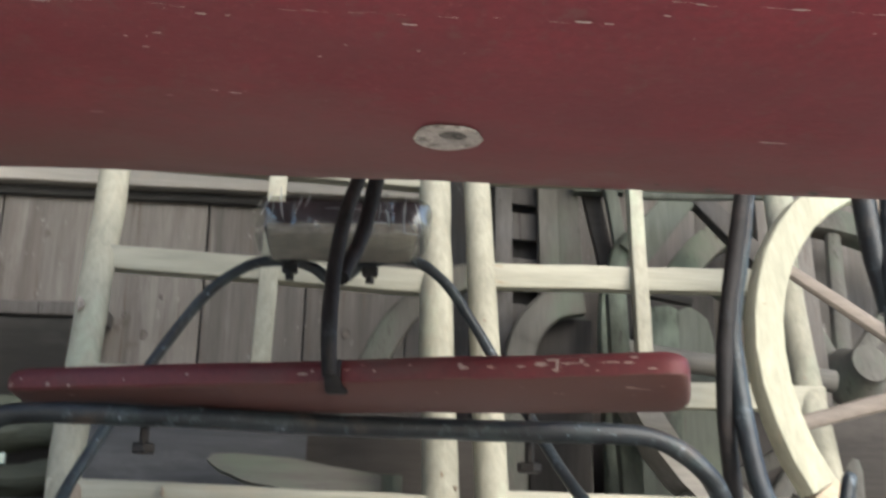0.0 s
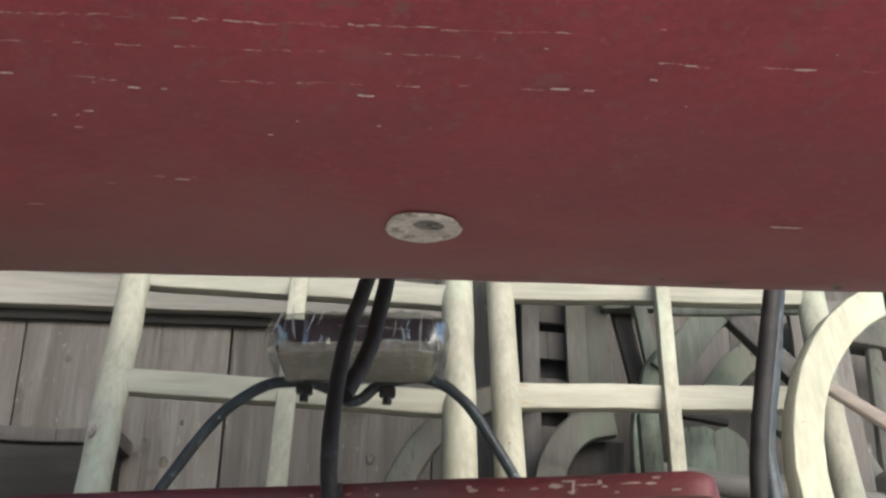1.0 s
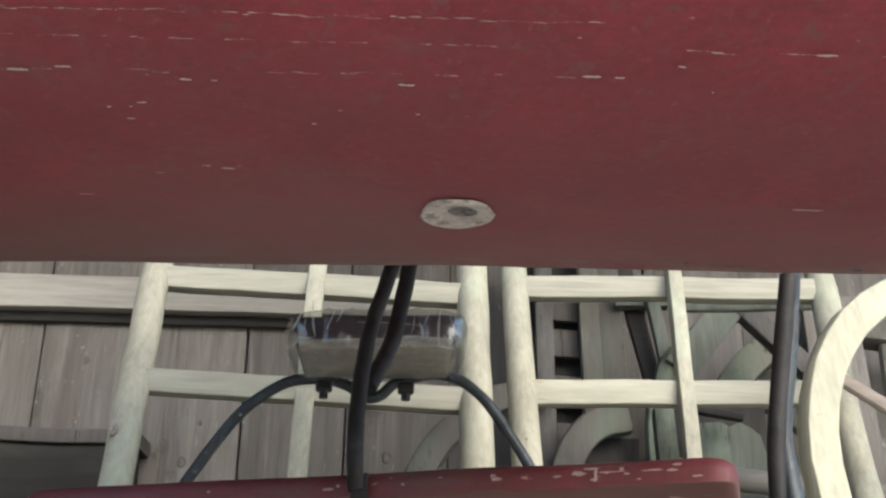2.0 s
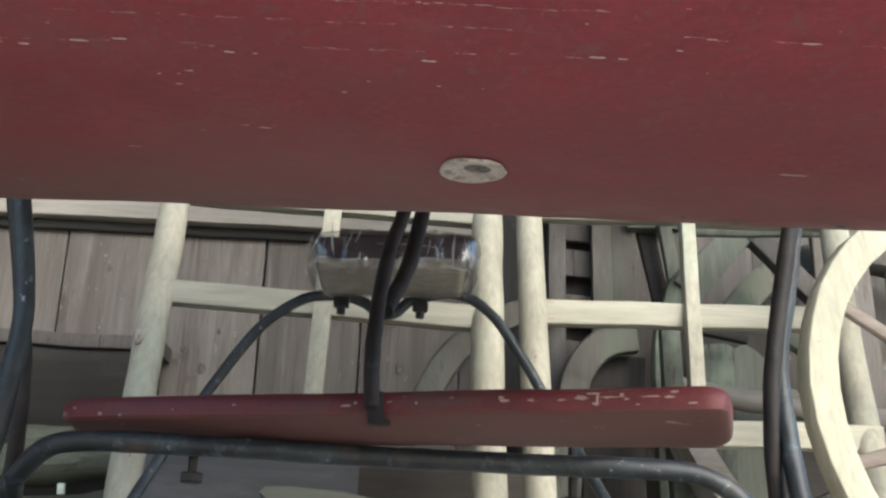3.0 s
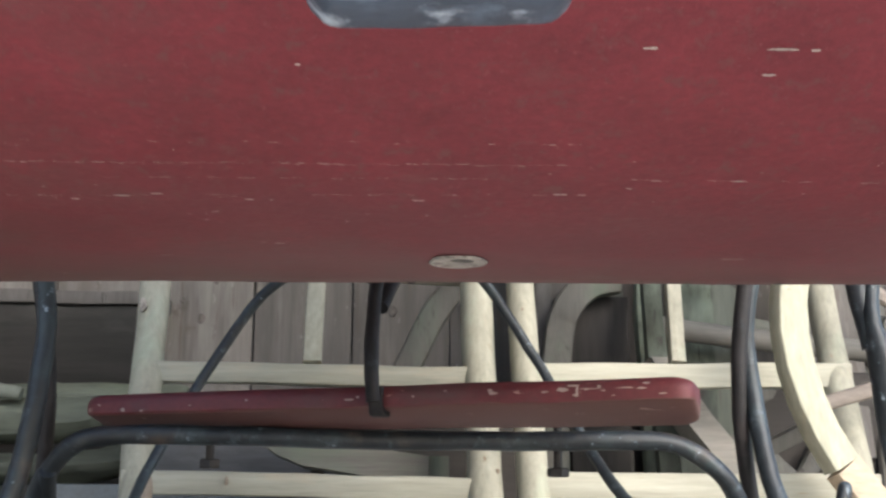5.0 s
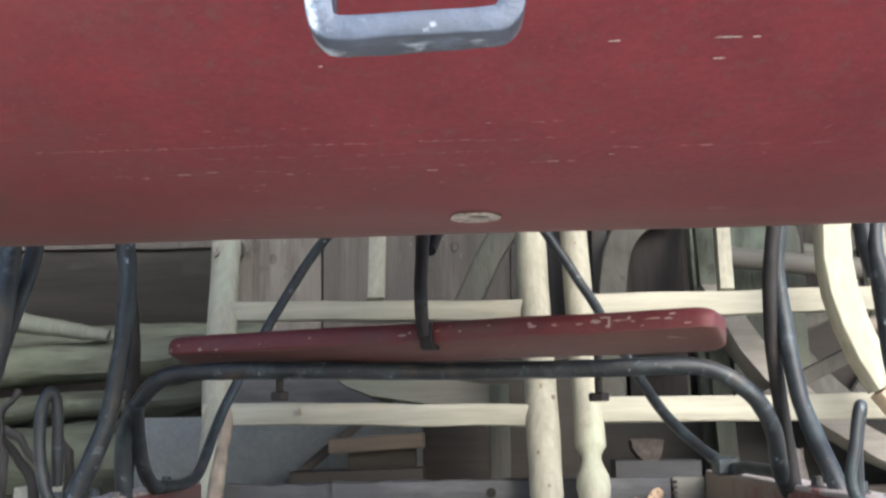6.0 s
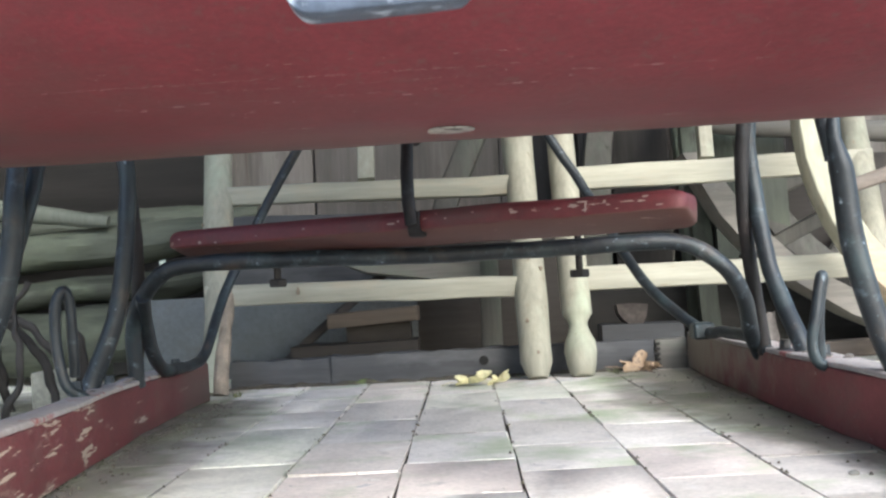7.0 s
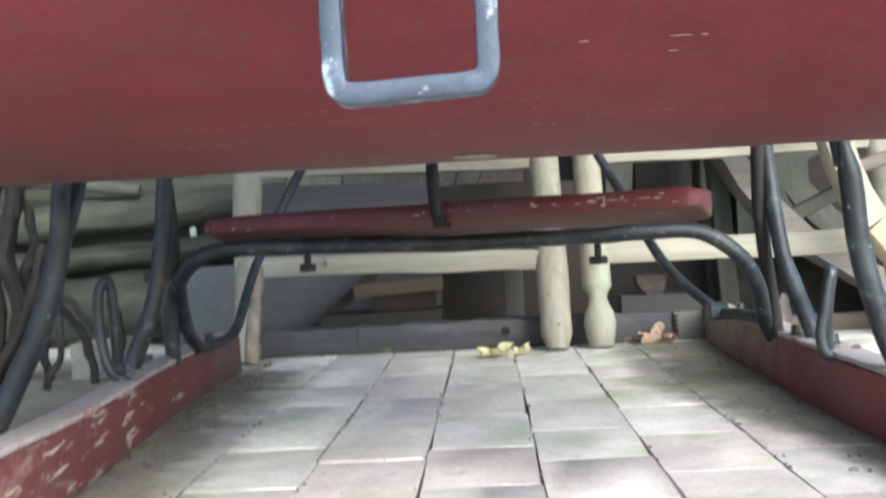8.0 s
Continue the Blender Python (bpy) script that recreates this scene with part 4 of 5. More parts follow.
knot(ladder, -0.539, 0.612, -0.038, 0.008, 0.1, "branch_stub", BARE, 0.007, 2.0)
knot(ladder, -0.153, 0.553, -0.006, 0.011)
knot(ladder, -0.314, 0.223, -0.027, 0.004, 0, squash=2.4)
krnd = random.Random(8)
for x, owner, r0 in ((0.22, ladder, 0.0365), (0.321, rack, 0.0335), (-0.52, ladder, 0.033), (1.035, rack, 0.02)):
    for k in range(2):
        z, a = krnd.uniform(0.16, 1.15), krnd.uniform(-0.9, 0.9)
        knot(owner, x + r0 * math.sin(a), z, -r0 * math.cos(a) * 1.06, krnd.uniform(0.002, 0.004), a)
for x, z, a in ((0.246, 0.247, 0.6), (0.224, 0.06, 0.1), (0.205, 0.13, -0.3)):
    knot(ladder, x, z, -0.0365 * math.cos(a) * 1.06, 0.004, a)
bm = tube([on(-0.486, 0.0, -0.014), on(-0.484, 0.07, -0.016), on(-0.480, 0.14, -0.014), on(-0.474, 0.21, -0.012), on(-0.47, 0.24, -0.008)], 0.0175, 10, 6, 0.004, lambda s: (1.05 - 0.6 * s ** 2,) * 2)
part("bark_strip", bm, BARK, ladder, "strip of brown bark left on the foot")

# ---- pale wheel leaning on the ladder ----
def wheel(name, centre, normal, r, width, depth, mats, spokes, label, group, felloes=6, hub=0.09, phase=0.0, spoke_r=0.02, spoke_mat=None, joint=0.0):
    c, nrm = Vector(centre), Vector(normal).normalized()
    u = nrm.cross(Vector((0, 0, 1))).normalized()
    v = u.cross(nrm).normalized()
    ob = thing(name, c - v * r, label, "wheel", group)
    for f in range(felloes):
        a0, a1 = joint + 2 * math.pi * f / felloes + 0.003, joint + 2 * math.pi * (f + 1) / felloes - 0.003
        path = [c + (u * math.cos(a) + v * math.sin(a)) * (r - width / 2) for a in [a0 + (a1 - a0) * k / 14 for k in range(15)]]
        b = bmesh.new()
        loft(b, path, rect(width, depth, 0.006), nrm, None, 0.002, 8, seed=f)
        part("felloe", b, mats[f % len(mats)], ob)
    for s in range(spokes):
        a = phase + 2 * math.pi * (s + 0.5) / spokes
        d = u * math.cos(a) + v * math.sin(a)
        b = bmesh.new()
        loft(b, spline([c + d * hub * 0.8, c + d * (r - width * 0.7)], 8), disc(spoke_r, 10, 0.75), nrm, lambda t: (1.15 - 0.25 * t,) * 2, 0.002, 9)
        part("spoke", b, spoke_mat or mats[0], ob)
    b = bmesh.new()
    lathe(b, c - nrm * 0.14, nrm, [(0, 0.03), (0.0, hub * 0.62), (0.05, hub * 0.7), (0.09, hub), (0.19, hub), (0.23, hub * 0.7), (0.28, hub * 0.6), (0.28, 0.03)], 20)
    part("hub", b, spoke_mat or mats[0], ob)
    return ob


NRM = Vector((-0.25, 1, -0.197)).normalized()
wheel("wagon_wheel", Vector((1.319, 0.107, 0.503)) + NRM * 0.023, NRM, 0.512, 0.069, 0.046, [CREAM, CREAM, TAN], 8, "large pale unpainted wagon wheel standing before a ladder", "wheels", felloes=3, hub=0.08, phase=radians(38), spoke_r=0.017, spoke_mat=SPOKE, joint=radians(-29))


# ---- old wheels and timbers in the corner behind ----
wheel("wagon_wheel", (1.45, 0.95, 0.62), (-0.12, 1, -0.3), 0.60, 0.085, 0.07, [GREY_Z], 12, "old grey-green wooden wagon wheel leaning on the wall", "wheels", phase=0.1, spoke_r=0.028)


def bent(pts, w, h, label, mat, steps=8, scale=None):
    b = bmesh.new()
    loft(b, spline(pts, steps), rect(w, h, 0.012), (0, 1, 0), scale, 0.006, 5, seed=pts[0][0])
    solo("bent_timber", b, mat, label, "timber", "old timbers")


bent([(-0.08, 0.66, 0.0), (-0.02, 0.72, 0.30), (0.03, 0.78, 0.46), (0.08, 0.8, 0.57), (0.14, 0.82, 0.69), (0.205, 0.84, 0.77), (0.32, 0.87, 0.85), (0.45, 0.9, 0.88)], 0.072, 0.06, "old bent grey-green wooden part leaning on the wall", GREY_Z)
bent([(0.43, 0.64, 0.0), (0.46, 0.72, 0.45), (0.482, 0.78, 0.635), (0.502, 0.78, 0.70), (0.535, 0.78, 0.746), (0.583, 0.785, 0.778), (0.65, 0.79, 0.79)], 0.08, 0.05, "old bent grey wooden runner leaning on the wall", GREY_Z)
bent([(0.70, 0.6, 0.0), (0.698, 0.66, 0.5), (0.71, 0.74, 0.76), (0.745, 0.78, 0.88), (0.765, 0.8, 0.935), (0.80, 0.8, 0.98), (0.85, 0.8, 1.03), (0.92, 0.82, 1.09), (1.0, 0.84, 1.11)], 0.05, 0.045, "old bent grey-green wooden part leaning on the wall", GREEN_Z)


def leaning_post(p0, p1, w, h, label, mat=GREY_Z, **kw):
    solo("old_post", timber(p0, p1, w, h, (0, 1, 0), wob=0.006, **kw), mat, label, "post", "old timbers")


# a broken frame with cross boards, and boards standing round it
hurdle = thing("broken_hurdle", (0.5, 0.95, 0), "weathered grey wooden hurdle with cross boards leaning on the wall", "hurdle", "old timbers")
part("stile", timber((0.455, 0.86, 0.0), (0.459, 0.97, 1.5), 0.05, 0.035, (0, 1, 0), wob=0.004), BROWN_Z, hurdle)
for z0, z1 in ((0.60, 0.70), (0.75, 0.81), (0.858, 0.945), (1.003, 1.083), (1.112, 1.25)):
    zc = (z0 + z1) / 2
    part("cross_board", timber((0.478, 0.885 + 0.073 * zc, zc), (0.575, 0.89 + 0.073 * zc, zc - 0.004), 0.02, z1 - z0, wob=0.003), BROWN_Z, hurdle)
# Dark sheet added so the gaps between cross boards look shaded.
part("back_sheet", timber((0.47, 0.93, 0.0), (0.47, 1.05, 1.4), 0.2, 0.015, (0, 1, 0), wob=0.002), WOOD_SHADE, hurdle, "dark sheet added as shade in the gaps between cross boards")
leaning_post((0.588, 0.84, 0.0), (0.583, 0.95, 1.4), 0.056, 0.03, "grey weathered board standing in a wood pile")
leaning_post((0.668, 0.85, 0.0), (0.638, 0.96, 1.4), 0.07, 0.03, "broad grey weathered board standing in a wood pile")
leaning_post((0.775, 0.9, 0.80), (0.695, 0.965, 1.28), 0.05, 0.03, "dark brown board slanting in a wood pile", BROWN_X)
leaning_post((0.782, 0.84, 0.93), (0.738, 0.87, 1.22), 0.035, 0.03, "pale green-grey post slanting in a wood pile", GREEN_PALE)
leaning_post((0.66, 0.91, 1.15), (0.80, 0.89, 1.145), 0.03, 0.05, "short pale board lying across a wood pile", GREEN_PALE)
leaning_post((0.71, 0.47, 0.0), (0.682, 0.55, 0.76), 0.05, 0.04, "dark grey-green post leaning behind a ladder", GREEN_Z)
leaning_post((0.79, 0.78, 0.92), (0.955, 0.82, 1.125), 0.085, 0.04, "grey-green old board slanting in a wood pile", GREEN_PALE)
leaning_post((1.22, 0.78, 0.86), (0.975, 0.82, 1.125), 0.055, 0.05, "dark grey old board slanting in a wood pile", BROWN_Z)
leaning_post((0.76, 0.6, 1.04), (1.1, 0.6, 1.055), 0.03, 0.02, "pale board lying across a wood pile", GREEN_PALE)
leaning_post((1.3, 0.86, 0.3), (1.28, 0.95, 1.2), 0.16, 0.03, "weathered grey board standing in a wood pile", PLANK)
# Two dark boards added as shade: inside the arch and behind the slabs.
leaning_post((0.60, 0.835, 0.0), (0.607, 0.84, 0.75), 0.165, 0.015, "dark board added as the shade inside a bent runner", WOOD_SHADE)
leaning_post((0.9, 0.88, 0.0), (0.9, 0.90, 0.86), 0.3, 0.02, "dark board added as shade behind the wood pile", WOOD_SHADE)
leaning_post((0.78, 0.38, 0.24), (1.02, 0.40, 0.36), 0.035, 0.04, "thin grey old stick behind a ladder")
bm = tube([(0.74, 0.68, 0.64), (0.95, 0.69, 0.615), (1.3, 0.7, 0.585)], 0.03, 12, 10, 0.003)
solo("old_pole", bm, GREY_X, "grey round wooden pole lying across the wood pile", "pole")
bm = timber((0.9, 1.0, 0.27), (1.9, 1.02, 0.27), 0.3, 0.55, c=0.01, wob=0.01)
solo("dark_crate", bm, BROWN_X, "large dark wooden crate under a wood pile", "crate")
# boards and blocks low behind the ladders
bm = timber((-0.79, 0.50, 0.11), (-0.06, 0.52, 0.11), 0.03, 0.22, wob=0.003)
solo("leaning_sheet", bm, SHEET, "flat blue-grey sheet standing behind a ladder", "sheet", "sheets")
bm = timber((-0.56, 0.53, 0.21), (-0.06, 0.55, 0.20), 0.03, 0.44, wob=0.003)
solo("leaning_sheet", bm, DARK_X, "flat dark grey sheet standing behind a ladder", "sheet", "sheets")
bm = timber((-0.075, 0.575, 0.20), (0.36, 0.59, 0.20), 0.03, 0.42, wob=0.004)
solo("leaning_sheet", bm, BROWN_X, "flat dark brown sheet standing behind a ladder", "sheet", "sheets")


def slab(name, outline, y, depth, mat, label, category, group=""):
    """A flat board sawn to an outline of (x, z), leaning back a little."""
    b = bmesh.new()
    fa, fb = [b.verts.new((x, y + 0.03 * z, z)) for x, z in outline], [b.verts.new((x, y + depth + 0.03 * z, z - 0.005)) for x, z in outline]
    b.faces.new(fa[::-1])
    b.faces.new(fb)
    for k in range(len(outline)):
        b.faces.new((fa[k], fa[(k + 1) % len(outline)], fb[(k + 1) % len(outline)], fb[k]))
    solo(name, b, mat, label, category, group, smooth=0)


slab("pointed_board", [(-0.262, 0.306), (-0.25, 0.318), (-0.2, 0.321), (-0.08, 0.314), (0.0, 0.30), (0.11, 0.285), (0.11, 0.225), (0.0, 0.235), (-0.08, 0.247), (-0.177, 0.262), (-0.24, 0.288)], 0.33, 0.035, GREY_X, "grey board with a pointed end lying behind a ladder", "board")
slab("sawn_slab", [(0.80, 0.0), (0.802, 0.762), (0.835, 0.78), (0.89, 0.786), (0.912, 0.775), (0.905, 0.0)], 0.75, 0.03, GREEN_Z, "grey-green sawn slab standing in a wood pile", "slab", "old timbers")
slab("sawn_slab", [(0.908, 0.0), (0.916, 0.775), (0.946, 0.79), (0.975, 0.775), (0.998, 0.755), (1.012, 0.70), (1.02, 0.0)], 0.765, 0.03, GREEN_PALE, "grey-green sawn slab with a sloping top in a wood pile", "slab", "old timbers")
# Dark strip painted as the shaded slot between rung and slab.
solo("dark_stick", timber((0.81, 0.70, 0.797), (0.925, 0.70, 0.778), 0.03, 0.02, wob=0.003), WOOD_SHADE_X, "dark strip added as the shaded gap above a sawn slab", "stick")
slab("curved_runner", [(0.69, 0.52), (0.745, 0.43), (0.774, 0.385), (0.83, 0.316), (0.895, 0.25), (0.965, 0.20), (1.06, 0.145), (1.22, 0.085), (1.4, 0.05), (1.4, 0.0), (1.2, 0.015), (1.03, 0.095), (0.905, 0.177), (0.835, 0.232), (0.775, 0.29), (0.72, 0.36), (0.68, 0.435), (0.635, 0.52)], 0.34, 0.13, ASH, "light grey curved sawn old runner slanting behind a ladder", "runner", "old timbers")
solo("low_board", timber((0.70, 0.24, 0.018), (1.6, 0.2, 0.02), 0.06, 0.04, wob=0.004), BROWN_TAN, "grey-brown board lying on the floor behind the sleigh", "board")
# Dark block added to stand for the shaded hollow behind the runner.
solo("dark_box", timber((0.70, 0.56, 0.11), (1.5, 0.58, 0.11), 0.1, 0.22, c=0.01, wob=0.006), WOOD_SHADE_X, "dark block added as the shaded hollow behind a curved runner", "box")
solo("short_post", timber((0.132, 0.37, 0.0), (0.132, 0.37, 0.285), 0.05, 0.05, (0, 1, 0), wob=0.002), GREY_Z, "short grey square post behind a ladder", "post")
solo("trestle_block", timber((-0.27, 0.33, 0.145), (-0.05, 0.33, 0.155), 0.12, 0.035, wob=0.003), BROWN_TAN, "tan wooden block resting on boards", "block")
solo("trestle_block", timber((-0.23, 0.36, 0.1), (-0.07, 0.36, 0.105), 0.08, 0.06, wob=0.003), BROWN_X, "dark brown wooden block resting on boards", "block")
solo("base_plank", timber((-0.36, 0.32, 0.045), (-0.05, 0.32, 0.05), 0.14, 0.085, wob=0.003), BROWN_X, "grey-brown plank lying on the floor", "plank")
solo("grey_cube", timber((0.40, 0.34, 0.05), (0.60, 0.34, 0.05), 0.1, 0.1, wob=0.003), DARK_X, "grey-green wooden block on the floor", "block")
slab("wooden_wedge", [(0.47, 0.098), (0.502, 0.098), (0.512, 0.118), (0.517, 0.147), (0.48, 0.151), (0.44, 0.15), (0.443, 0.128), (0.455, 0.112)], 0.295, 0.05, ROCK, "dark brown wooden wedge standing on a block", "wedge")
leaning_post((-0.43, 0.40, 0.02), (-0.10, 0.44, 0.29), 0.022, 0.022, "thin dark stick leaning behind a ladder", BROWN_X)

# ---- stacked timbers at the wall ----
def log(p0, p1, w, h, label, mat=GREEN_X, scale=None):
    solo("old_timber", timber(p0, p1, w, h, wob=0.008, c=0.012, scale=scale), mat, label, "timber", "stacked timbers")


bm = tube([(-1.6, 0.70, 0.565), (-1.25, 0.68, 0.50), (-0.92, 0.66, 0.445)], 0.03, 12, 12, 0.004, lambda s: (1.15 - 0.6 * s ** 2,) * 2)
solo("pale_pole", bm, GREEN_PALE, "pale tapered wooden pole lying on stacked timbers", "pole")


def round_log(p0, p1, r, label, sq=0.75):
    b = bmesh.new()
    loft(b, spline([p0, p1], 60), disc(r, 20, sq), (0, 0, 1), lambda s: (1 - 0.25 * abs(2 * s - 1) ** 4,) * 2, 0.018, 4, seed=p0[2] * 9)
    for v in b.verts:
        v.co += noise.noise_vector(Vector((v.co.x * 9, v.co.y * 40, v.co.z * 40))) * 0.008
    solo("old_log", b, GREEN_X, label, "log", "stacked logs")


round_log((-1.62, 0.72, 0.33), (-0.62, 0.75, 0.41), 0.075, "mossy green old log in a stack")
round_log((-1.62, 0.92, 0.44), (-0.55, 0.95, 0.46), 0.06, "mossy green old log in a stack")
round_log((-1.62, 0.68, 0.235), (-0.55, 0.70, 0.272), 0.075, "mossy green old log in a stack", 0.55)
round_log((-1.62, 0.66, 0.10), (-0.5, 0.68, 0.13), 0.13, "thick mossy grey-green old log in a stack")
# Dark board put in as the shade between the logs.
solo("dark_board", timber((-1.6, 1.03, 0.24), (-0.6, 1.03, 0.24), 0.02, 0.5, wob=0.003), WOOD_SHADE_X, "dark board added as shade in the gaps between stacked logs", "board")
log((-0.9, 0.66, 0.12), (0.9, 0.70, 0.10), 0.16, 0.2, "thick dark old timber behind the ladders", WOOD_SHADE_X)
solo("stone_block", timber((-0.843, -0.10, 0.04), (-0.735, -0.10, 0.042), 0.1, 0.084, c=0.006, wob=0.003), MOSSY_STONE, "pale greenish stone block beside a sleigh runner", "block")
for pts, r in (([(-0.86, -0.25, 0.21), (-0.80, -0.28, 0.19), (-0.74, -0.3, 0.13), (-0.69, -0.3, 0.02)], 0.007),
               ([(-0.84, -0.3, 0.0), (-0.80, -0.3, 0.10), (-0.82, -0.28, 0.2), (-0.8, -0.26, 0.27)], 0.007),
               ([(-0.72, -0.22, 0.0), (-0.70, -0.24, 0.12), (-0.72, -0.25, 0.18)], 0.009),
               ([(-1.0, -0.2, 0.01), (-0.9, -0.22, 0.16), (-0.87, -0.2, 0.3)], 0.012),
               ([(-0.98, -0.16, 0.0), (-0.935, -0.18, 0.15), (-0.95, -0.2, 0.28), (-0.925, -0.21, 0.40), (-0.95, -0.22, 0.55)], 0.018),
               ([(-1.02, -0.2, 0.0), (-0.975, -0.2, 0.14), (-0.985, -0.22, 0.3), (-0.96, -0.2, 0.48)], 0.02),
               ([(-0.90, -0.12, 0.0), (-0.905, -0.15, 0.1), (-0.93, -0.16, 0.2), (-0.90, -0.18, 0.31), (-0.915, -0.18, 0.42)], 0.011),
               ([(-0.88, -0.2, 0.205), (-0.83, -0.2, 0.155), (-0.79, -0.2, 0.10), (-0.765, -0.21, 0.0)], 0.01)):
    solo("dead_branch", tube(pts, r, 9, 8, 0.009), WOOD_SHADE, "dark dead branch standing beside a sleigh runner" if r > 0.01 else "thin dark dead branch beside a sleigh runner", "branch", "dead branches")

solo("paper_tag", timber((-0.782, 0.668, 0.317), (-0.766, 0.668, 0.318), 0.012, 0.026, c=0.001, steps=2, wob=0.0), TAG, "small pale green paper tag on stacked logs", "tag")

# beam on the floor with a bored hole
beam = thing("floor_beam", (0.05, 0.165, 0), "dark grey squared beam lying on the brick floor", "beam")
part("timber", timber((-0.485, 0.165, 0.032), (-0.25, 0.165, 0.03), 0.05, 0.066, steps=40, wob=0.006, freq=22), DARK_X, beam)
part("timber", timber((-0.25, 0.162, 0.033), (0.50, 0.162, 0.035), 0.055, 0.068, steps=80, wob=0.005, freq=22), DARK_X, beam)
# Flat black disc painted as the shaded inside of a bored hole.
bm = bmesh.new()
lathe(bm, (0.104, 0.131, 0.041), (0, 1, 0), [(0, 0.0), (0, 0.011), (0.006, 0.011)], 14)
part("bore", bm, SHADE_BLACK, beam, "black disc standing for the shaded bored hole")
for k in range(5):
    part("tooth", block(bmesh.new(), (0.499, 0.128, 0.008 + 0.012 * k), (0.512, 0.137, 0.0145 + 0.012 * k), 0.001), WOOD_SHADE_X, beam)
# Soil strip, kept dark to paint in the gap under the beam too.
bm = tube([(-0.49, 0.137, 0.0), (-0.4, 0.138, 0.003), (-0.33, 0.137, 0.001), (-0.2, 0.133, 0.003), (-0.05, 0.133, 0.001), (0.1, 0.134, 0.003), (0.3, 0.133, 0.001), (0.5, 0.135, 0.002)], 0.006, 8, 14, 0.008)
solo("crumbled_soil", bm, SOIL, "dark strip of soil, also the shaded gap under a beam", "soil", kind="stuff")
part("end_block", timber((0.505, 0.16, 0.032), (0.575, 0.16, 0.034), 0.05, 0.07, wob=0.002), GREY_X, beam, "grey notched block")

# ---- dirt and painted shade along the runners ----
def dirt(name, pts, w, seed):
    """A thin film of earth and painted shade, thickest along its middle and thinning out to its rim."""
    b = bmesh.new()
    uv = b.loops.layers.uv.new("spread")
    rows = []
    path = spline(pts, 12)
    for i, p in enumerate(path):
        rows.append([b.verts.new((p.x + (k / 8 - 0.5) * w * p.z, p.y, 0.0032 + 0.0004 * noise.noise(Vector((p.x * 30 + k, p.y * 30, seed))))) for k in range(9)])
    last = len(path) - 1
    for i, (a, c) in enumerate(zip(rows, rows[1:])):
        for k in range(8):
            f = b.faces.new((a[k], a[k + 1], c[k + 1], c[k]))
            for lp, (ii, kk) in zip(f.loops, ((i, k), (i, k + 1), (i + 1, k + 1), (i + 1, k))):
                lp[uv].uv = (min(1 - abs(kk / 4 - 1), ii / 8, (last - ii) / 8), 0)
    solo(name, b, DIRT_SHADE, "thin dark film of earth and painted shade beside a sleigh runner", "dirt", kind="stuff")


dirt("dirt", [(0.54, -1.4, 0.35), (0.52, -1.1, 0.6), (0.50, -0.85, 0.9), (0.47, -0.6, 1.2), (0.50, -0.25, 1.2), (0.48, 0.0, 1.3), (0.47, 0.13, 1.2)], 0.3, 1)
dirt("dirt", [(-0.38, -1.5, 0.7), (-0.40, -1.2, 0.9), (-0.43, -0.8, 1), (-0.435, -0.4, 1), (-0.42, -0.05, 0.9)], 0.34, 2)
dirt("dirt", [(-0.76, -1.5, 0.8), (-0.77, -0.9, 1), (-0.78, -0.5, 1.1), (-0.78, -0.1, 1.1), (-0.78, 0.4, 1)], 0.75, 3)

# ---- leaves, tuft, pebbles ----
def leaf(loc, size, mat, label, rz, tip, seed, rx=0):
    """A lobed dry leaf, curled up along its rim."""
    r = random.Random(seed)
    b = bmesh.new()
    c = b.verts.new((0, 0, 0.006))
    n = 40
    rings = []
    for q in (0.3, 0.65, 1.0):
        ring = []
        for k in range(n):
            a = 2 * math.pi * k / n
            lobe = 0.42 + 0.58 * abs(math.cos(2.5 * a)) ** 1.4 * (0.8 + 0.2 * math.cos(a))
            rr = size * q * (1 + (lobe - 1) * q) * (1 if q < 1 else r.uniform(0.86, 1.1))
            curl = tip * q * q * math.sin(a + seed) + size * 0.35 * q ** 3 * abs(math.sin(1.5 * a + seed))
            ring.append(b.verts.new((rr * math.cos(a), rr * math.sin(a) * 0.75, 0.006 + curl + (0.003 * r.random() if q == 1 else 0))))
        rings.append(ring)
    for k in range(n):
        b.faces.new((c, rings[0][k], rings[0][(k + 1) % n]))
        for p, q in zip(rings, rings[1:]):
            b.faces.new((p[k], q[k], q[(k + 1) % n], p[(k + 1) % n]))
    loft(b, [Vector((-size * 0.3, 0, 0.006)), Vector((-size * 0.8, 0.004, 0.01)), Vector((-size * 1.2, 0.01, 0.004))], disc(0.0009, 5), (0, 0, 1))
    ob = solo("fallen_leaf", b, mat, label, "leaf", "fallen leaves", smooth=60)
    ob.matrix_basis = pose(*loc, rx, 0, rz)


leaf((0.07, -0.055, 0.0), 0.052, LEAF_Y, "yellow dry leaf lying on the brick floor", 10, 0.006, 1)
leaf((0.128, -0.045, 0.0), 0.034, LEAF_Y, "yellow dry curled leaf lying on the brick floor", 50, 0.012, 2, 12)
leaf((0.45, 0.10, 0.004), 0.06, LEAF_B, "brown dry leaf leaning on the floor beam", 5, 0.008, 3, 48)
leaf((0.475, 0.085, 0.0), 0.035, LEAF_B, "brown dry leaf lying against the floor beam", 80, 0.006, 4, 10)
